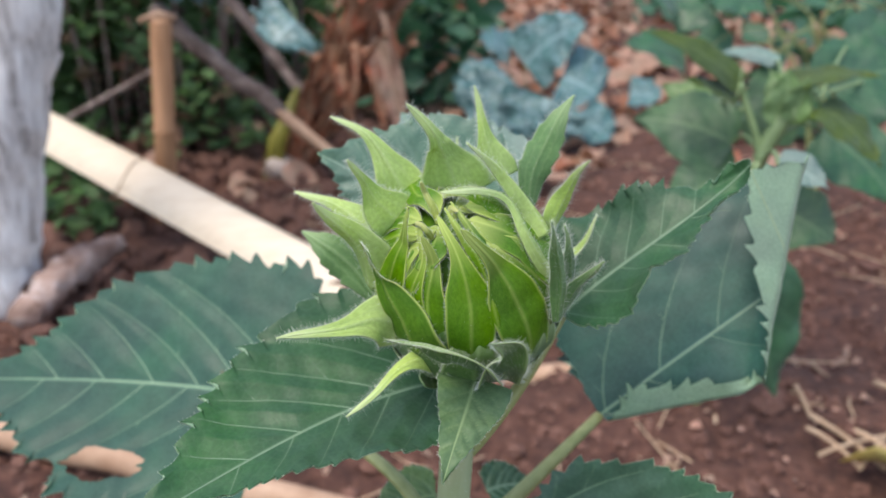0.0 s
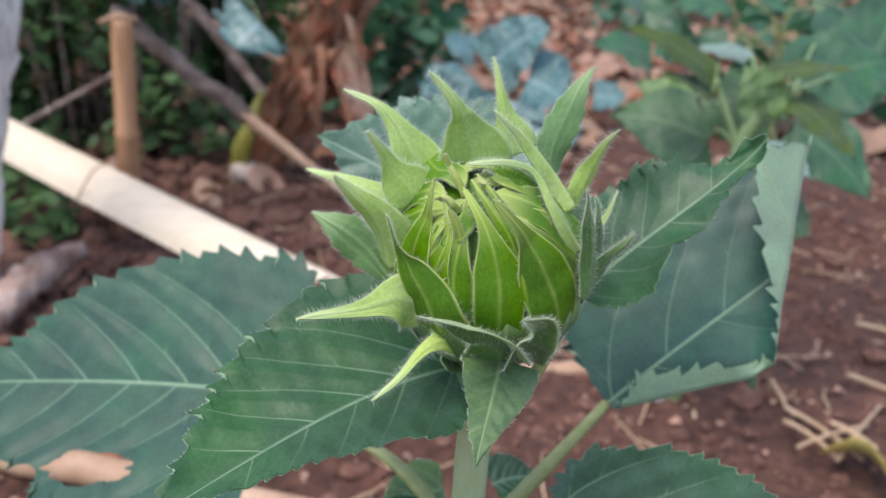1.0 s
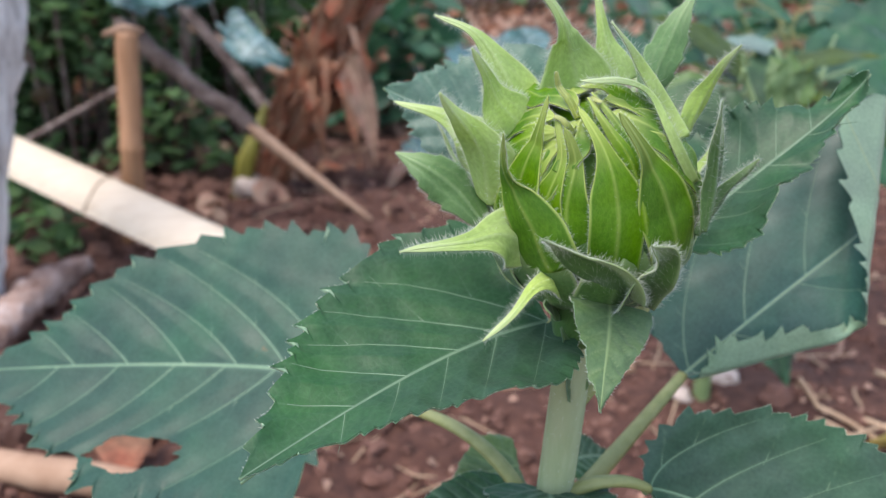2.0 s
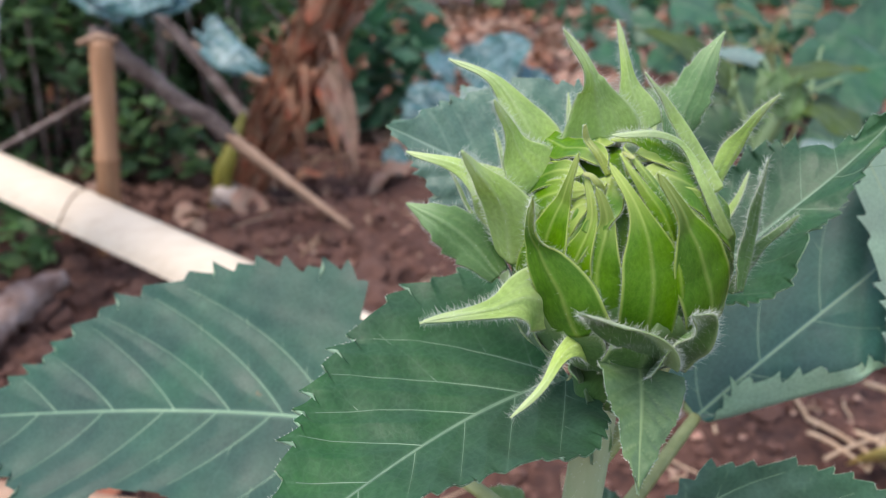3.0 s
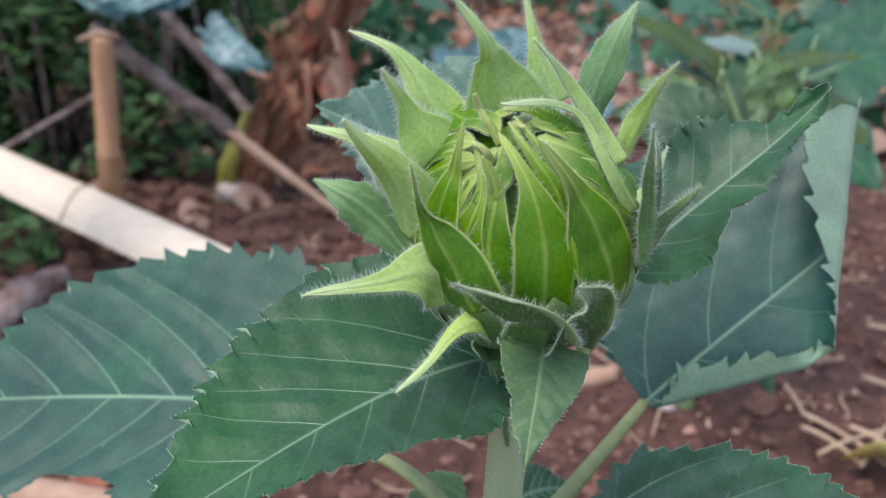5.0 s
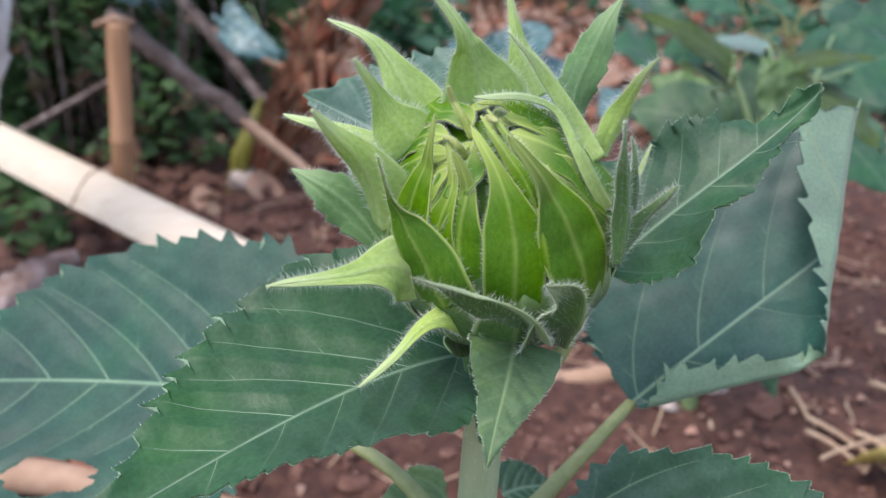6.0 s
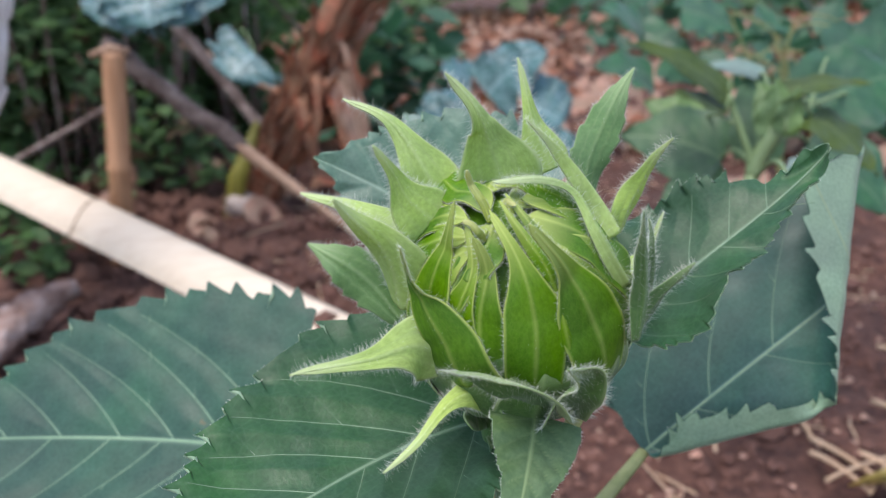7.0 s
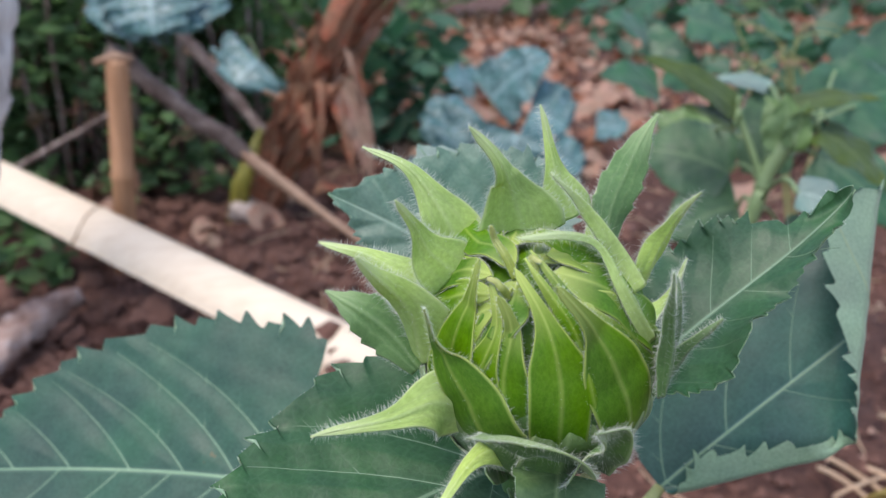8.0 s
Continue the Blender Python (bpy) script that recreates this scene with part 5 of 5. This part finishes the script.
broad(squash_vine, (-0.565, 1.750, 0.534), (-0.621, 1.700, 0.487), (0.0, -0.75, 0.65), 0.108, SQUASH, 121, base=(-0.615, 1.850, 0.584))
broad(squash_vine, (-0.478, 1.750, 0.542), (-0.431, 1.700, 0.492), (0.0, -0.75, 0.65), 0.108, SQUASH, 122, base=(-0.528, 1.850, 0.592))
broad(squash_vine, (-0.531, 1.720, 0.561), (-0.519, 1.670, 0.482), (0.0, -0.75, 0.65), 0.101, SQUASH, 123, base=(-0.581, 1.820, 0.611))
broad(squash_vine, (-0.293, 2.100, 0.367), (-0.252, 2.050, 0.318), (0.0, -0.75, 0.65), 0.081, SQUASH, 124, base=(-0.343, 2.200, 0.417))
second = thing("sunflower_plant", (0.314, 0.90, 0.0), "second green sunflower plant with broad leaves in red soil", "plant")
sb3 = Build()
tube(sb3, bez([np.array(q) - np.array(second.location) for q in ((0.3140, 0.9000, -0.0200), (0.3050, 0.9000, 0.2000), (0.3246, 0.8488, 0.3287), (0.3382, 0.8577, 0.3701))], np.linspace(0, 1, 20))[0], np.linspace(0.011, 0.0075, 20), 12)
part("stem", sb3, STALK, second)
sb3 = Build()
tube(sb3, bez([np.array(q) - np.array(second.location) for q in ((0.3382, 0.8577, 0.3701), (0.3410, 0.8638, 0.3873), (0.3556, 0.8590, 0.4065), (0.3683, 0.8694, 0.4375))], np.linspace(0, 1, 20))[0], np.linspace(0.008, 0.011, 20), 12)
part("branch", sb3, STALK, second)
sb3 = Build()
tube(sb3, bez([np.array(q) - np.array(second.location) for q in ((0.3382, 0.8577, 0.3701), (0.3361, 0.8615, 0.3944), (0.3205, 0.8687, 0.4244), (0.3132, 0.8800, 0.4529))], np.linspace(0, 1, 20))[0], np.linspace(0.0045, 0.003, 20), 12)
part("branch", sb3, STALK, second)
broad(second, (0.3131, 0.8796, 0.4518), (0.2018, 0.8792, 0.5103), (-0.2, -0.5, 0.8), 0.020, FAR_OLIVE, 140, OVATE, 12, base=(0.3132, 0.8800, 0.4529))
broad(second, (0.3091, 0.8737, 0.4349), (0.2432, 0.8676, 0.4604), (-0.2, -0.4, 0.9), 0.014, FAR_OLIVE, 141, OVATE, 12, base=(0.3165, 0.8744, 0.4387))
broad(second, (0.3613, 0.8754, 0.4518), (0.4506, 0.8503, 0.4634), (0.1, -0.4, 0.9), 0.018, FAR_OLIVE, 142, OVATE, 12, base=(0.3683, 0.8694, 0.4375))
broad(second, (0.3962, 0.8643, 0.4306), (0.4455, 0.8085, 0.3786), (0.4, -0.7, 0.5), 0.030, FAR_OLIVE, 143, OVATE, 12, base=(0.3680, 0.8673, 0.4318))
broad(second, (0.3600, 0.8563, 0.4119), (0.3594, 0.8718, 0.4705), (-0.2, -0.9, 0.3), 0.024, FAR_LEAF, 144, OVATE, 12, base=(0.3652, 0.8612, 0.4148))
broad(second, (0.3670, 0.8561, 0.4159), (0.3789, 0.8598, 0.4606), (0.3, -0.9, 0.3), 0.020, FAR_LEAF, 145, OVATE, 12, base=(0.3652, 0.8612, 0.4148))
broad(second, (0.3659, 0.8721, 0.4154), (0.3546, 0.9116, 0.4612), (-0.4, -0.8, 0.3), 0.020, FAR_LEAF, 146, OVATE, 12, base=(0.3637, 0.8635, 0.4206))
broad(second, (0.3691, 0.9196, 0.3714), (0.3794, 0.9880, 0.4712), (0, -0.8, 0.5), 0.034, FAR_DARK, 147, OVATE, 12, base=(0.3448, 0.8689, 0.3731))
broad(second, (0.4673, 0.9918, 0.4159), (0.5991, 1.0227, 0.4441), (0, -0.7, 0.6), 0.062, WEED, 148, OVATE, 12, base=(0.3723, 0.8736, 0.4210))
broad(second, (0.4443, 0.9585, 0.3787), (0.5198, 0.8916, 0.3034), (0, -0.7, 0.6), 0.050, WEED, 149, OVATE, 12, base=(0.3471, 0.8632, 0.3872))
broad(second, (0.2750, 0.6497, 0.4292), (0.3066, 0.6210, 0.4174), (0, -0.75, 0.65), 0.018, LEAF_PALE, 150, OVATE, 12, base=(0.3306, 0.8359, 0.3674))
broad(second, (0.3247, 0.9142, 0.3750), (0.2158, 0.9531, 0.3960), (0, -0.7, 0.6), 0.052, FAR_DARK, 151, OVATE, 12, base=(0.3373, 0.8599, 0.3759))
broad(second, (0.3281, 0.8907, 0.3414), (0.2399, 0.8669, 0.3141), (0, -0.7, 0.6), 0.045, FAR_DARK, 152, OVATE, 12, base=(0.3295, 0.8499, 0.3474))
broad(second, (0.3809, 0.9625, 0.4604), (0.3239, 1.0017, 0.4659), (0, -0.6, 0.7), 0.013, LEAF_PALE, 153, OVATE, 12, base=(0.3613, 0.8747, 0.4213))
broad(second, (0.5883, 1.0839, 0.4047), (0.7058, 1.1786, 0.5429), (0, -0.8, 0.5), 0.062, WEED, 154, OVATE, 12, base=(0.3799, 0.8750, 0.4266))
broad(second, (0.5384, 1.1102, 0.4632), (0.6227, 1.1643, 0.4848), (0, -0.7, 0.6), 0.030, WEED, 155, OVATE, 12, base=(0.4089, 0.8953, 0.4306))
broad(second, (0.3876, 0.8999, 0.2940), (0.4409, 0.8644, 0.2691), (0, -0.7, 0.6), 0.045, FAR_DARK, 156, OVATE, 12, base=(0.3329, 0.8518, 0.3530))
broad(second, (0.3203, 0.9951, 0.3899), (0.2661, 1.0326, 0.4200), (0, -0.7, 0.6), 0.035, FAR_LEAF, 157, OVATE, 12, base=(0.3157, 0.8692, 0.4245))
broad(second, (0.3084, 0.8602, 0.3125), (0.2680, 0.8324, 0.2856), (0, -0.7, 0.6), 0.035, FAR_DARK, 158, OVATE, 12, base=(0.3258, 0.8460, 0.3360))
broad(second, (0.321, 0.8, 0.264), (0.369, 0.8, 0.105), (0, -0.8, 0.55), 0.052, WEED, 159, OVATE, 12, base=(0.3140, 0.9000, 0.12))
weeds = thing("broadleaf_weed", (0.5, 1.9, 0.0), "leafy green weed growing in the soil", "plant")

broad(weeds, (0.4476, 1.7000, 0.4477), (0.3433, 1.6600, 0.4924), (0.0, -0.55, 0.85), 0.050, WEED, 170, OVATE, 9, base=(0.478, 1.800, 0.388))
broad(weeds, (0.4449, 1.6000, 0.3608), (0.3167, 1.5600, 0.3930), (0.0, -0.55, 0.85), 0.055, WEED, 171, OVATE, 9, base=(0.475, 1.700, 0.301))
broad(weeds, (0.4930, 1.6000, 0.4870), (0.5803, 1.5600, 0.4463), (0.0, -0.55, 0.85), 0.060, WEED, 172, OVATE, 9, base=(0.523, 1.700, 0.427))
broad(weeds, (0.4816, 1.6500, 0.3965), (0.5405, 1.6100, 0.3446), (0.0, -0.55, 0.85), 0.060, WEED, 173, OVATE, 9, base=(0.512, 1.750, 0.337))
broad(weeds, (0.5897, 1.7000, 0.4431), (0.4904, 1.6600, 0.4933), (0.0, -0.55, 0.85), 0.060, WEED, 174, OVATE, 9, base=(0.620, 1.800, 0.383))
broad(weeds, (0.6737, 1.2000, 0.5115), (0.7146, 1.1600, 0.4744), (0.0, -0.55, 0.85), 0.050, WEED, 175, OVATE, 9, base=(0.704, 1.300, 0.451))
broad(weeds, (0.6956, 1.2000, 0.5344), (0.6224, 1.1600, 0.5236), (0.0, -0.55, 0.85), 0.045, WEED, 176, OVATE, 9, base=(0.726, 1.300, 0.474))
broad(weeds, (0.5234, 1.7500, 0.4406), (0.4535, 1.7100, 0.3899), (0.0, -0.55, 0.85), 0.060, WEED, 177, OVATE, 9, base=(0.553, 1.850, 0.381))
broad(weeds, (0.4663, 1.9000, 0.4776), (0.5290, 1.8600, 0.5261), (0.0, -0.55, 0.85), 0.060, WEED, 178, OVATE, 9, base=(0.496, 2.000, 0.418))


def foliage(build, n, box, size, rng, shape=1.0):
    """Many small bent leaves inside a box (x0, x1, y0, y1, z0, z1)."""
    for _ in range(n):
        p = np.array([rng.uniform(box[0], box[1]), rng.uniform(box[2], box[3]), box[4] + (box[5] - box[4]) * rng.uniform(0, 1)])
        if noise.noise(Vector(p) * 3.0) < -0.12:
            continue
        s = size * rng.uniform(0.6, 1.4)
        rot = np.array(Euler((rng.normal(0.5, 0.5), rng.normal(0, 0.5), rng.uniform(0, 6.28))).to_matrix())
        pts, uvs = [], []
        for a, w in ((0, 0.05), (0.25, 0.30), (0.55, 0.34), (0.85, 0.14), (1.0, 0.01)):
            for b in (-1, 0, 1):
                pts.append(rot @ np.array([w * b * shape, a, 0.12 * abs(b) - 0.25 * a * a]) * s + p)
                uvs.append((p[0] * 3 + a * 0.3, p[2] * 3 + b * 0.1))
        build.add(pts, [(i * 3 + j, i * 3 + j + 1, (i + 1) * 3 + j + 1, (i + 1) * 3 + j) for i in range(4) for j in range(2)], None, uvs)


def bush(name, at, box, n, size, material, label, seed, stems=9):
    """A bush: thin stems and one mass of small leaves."""
    ob = thing(name, at, label, "bush")
    rng = np.random.default_rng(seed)
    fb = Build()
    foliage(fb, n, box, size, rng)
    fb.v = [(p[0] - at[0], p[1] - at[1], p[2] - at[2]) for p in fb.v]
    tagged(part("foliage", fb, material, ob), kind="stuff")
    for _ in range(stems):
        x, y = rng.uniform(box[0], box[1]) - at[0], rng.uniform(box[2], box[3]) - at[1]
        st = Build()
        tube(st, [(x, y, -0.02), (x + rng.normal(0, 0.05), y, box[5] * 0.5), (x + rng.normal(0, 0.1), y, box[5] * 0.95)], [0.008, 0.006, 0.003], 7)
        part("branch", st, STICK, ob)
    return ob


bush("hedge_bush", (-1.0, 2.5, 0.0), (-1.75, -0.5, 2.15, 3.0, 0.02, 0.95), 13500, 0.048, HEDGE, "dense dark green hedge bush behind the posts", 51, 34)
bush("hedge_bush", (-2.2, 2.6, 0.0), (-3.0, -1.5, 2.0, 3.2, 0.02, 1.1), 6500, 0.065, HEDGE, "dense dark green hedge bush behind the posts", 52, 9)
bush("hedge_bush", (-0.3, 3.0, 0.0), (-0.75, -0.12, 2.75, 3.3, 0.02, 0.72), 1100, 0.07, HEDGE, "dark green bush behind the dead banana plant", 53, 6)
bush("low_bush", (-0.1, 2.85, 0.0), (-0.30, 0.12, 2.6, 3.1, 0.02, 0.50), 300, 0.10, WEED, "green leafy weeds with broad leaves on the soil", 54, 4)
bush("hedge_bush", (-1.5, 4.2, 0.0), (-4.0, 0.0, 3.6, 4.6, 0.0, 1.6), 2600, 0.12, HEDGE, "dark green hedge far behind the posts", 55, 6)
bush("far_bush", (2.0, 8.5, 0.0), (-4.0, 7.0, 7.5, 9.5, 0.0, 2.0), 2600, 0.28, HEDGE, "dark green hedge far across the garden", 56, 6)
bush("low_bush", (1.25, 2.4, 0.0), (0.9, 1.6, 2.2, 2.7, 0.02, 0.35), 160, 0.10, WEED, "green leafy weeds on the soil", 57, 4)

bush("low_bush", (-1.05, 1.75, 0.0), (-1.5, -0.73, 1.56, 2.1, 0.0, 0.12), 1500, 0.045, HEDGE, "low dark green weeds at the foot of the hedge", 58, 4)

bush("dry_bush", (-1.0, 2.45, 0.0), (-1.75, -0.5, 2.12, 2.9, 0.02, 0.95), 1600, 0.045, HEDGE_DRY, "dry brown leaves and twigs caught in the hedge", 60, 22)

bush("low_bush", (2.2, 4.6, 0.0), (0.9, 3.4, 4.2, 6.4, 0.02, 0.3), 260, 0.14, WEED, "scattered green weeds on the soil", 59, 4)

# thin yellowish tendrils beside the second plant
tend = thing("tendril_weed", (0.72, 1.6, 0.0), "thin yellow-green tangled weed stalks", "plant")
rng = np.random.default_rng(61)
for i in range(18):
    b = Build()
    top = np.array([rng.uniform(-0.06, 0.16), rng.uniform(-0.06, 0.06), rng.uniform(0.30, 0.44)])
    q = top + np.array([rng.normal(0, 0.08), rng.normal(0, 0.05), rng.uniform(-0.02, 0.10)])
    pts, _ = bez([(0.03, 0, 0.0) if i < 4 else top - np.array([0, 0, 0.08]), top, q + np.array([rng.normal(0, 0.1), 0, 0.05]), q + np.array([rng.normal(0, 0.08), 0, -0.05])], np.linspace(0, 1, 16))
    tube(b, pts, np.linspace(0.0026, 0.001, 16), 6)
    part("stalk", b, PETIOLE, tend)
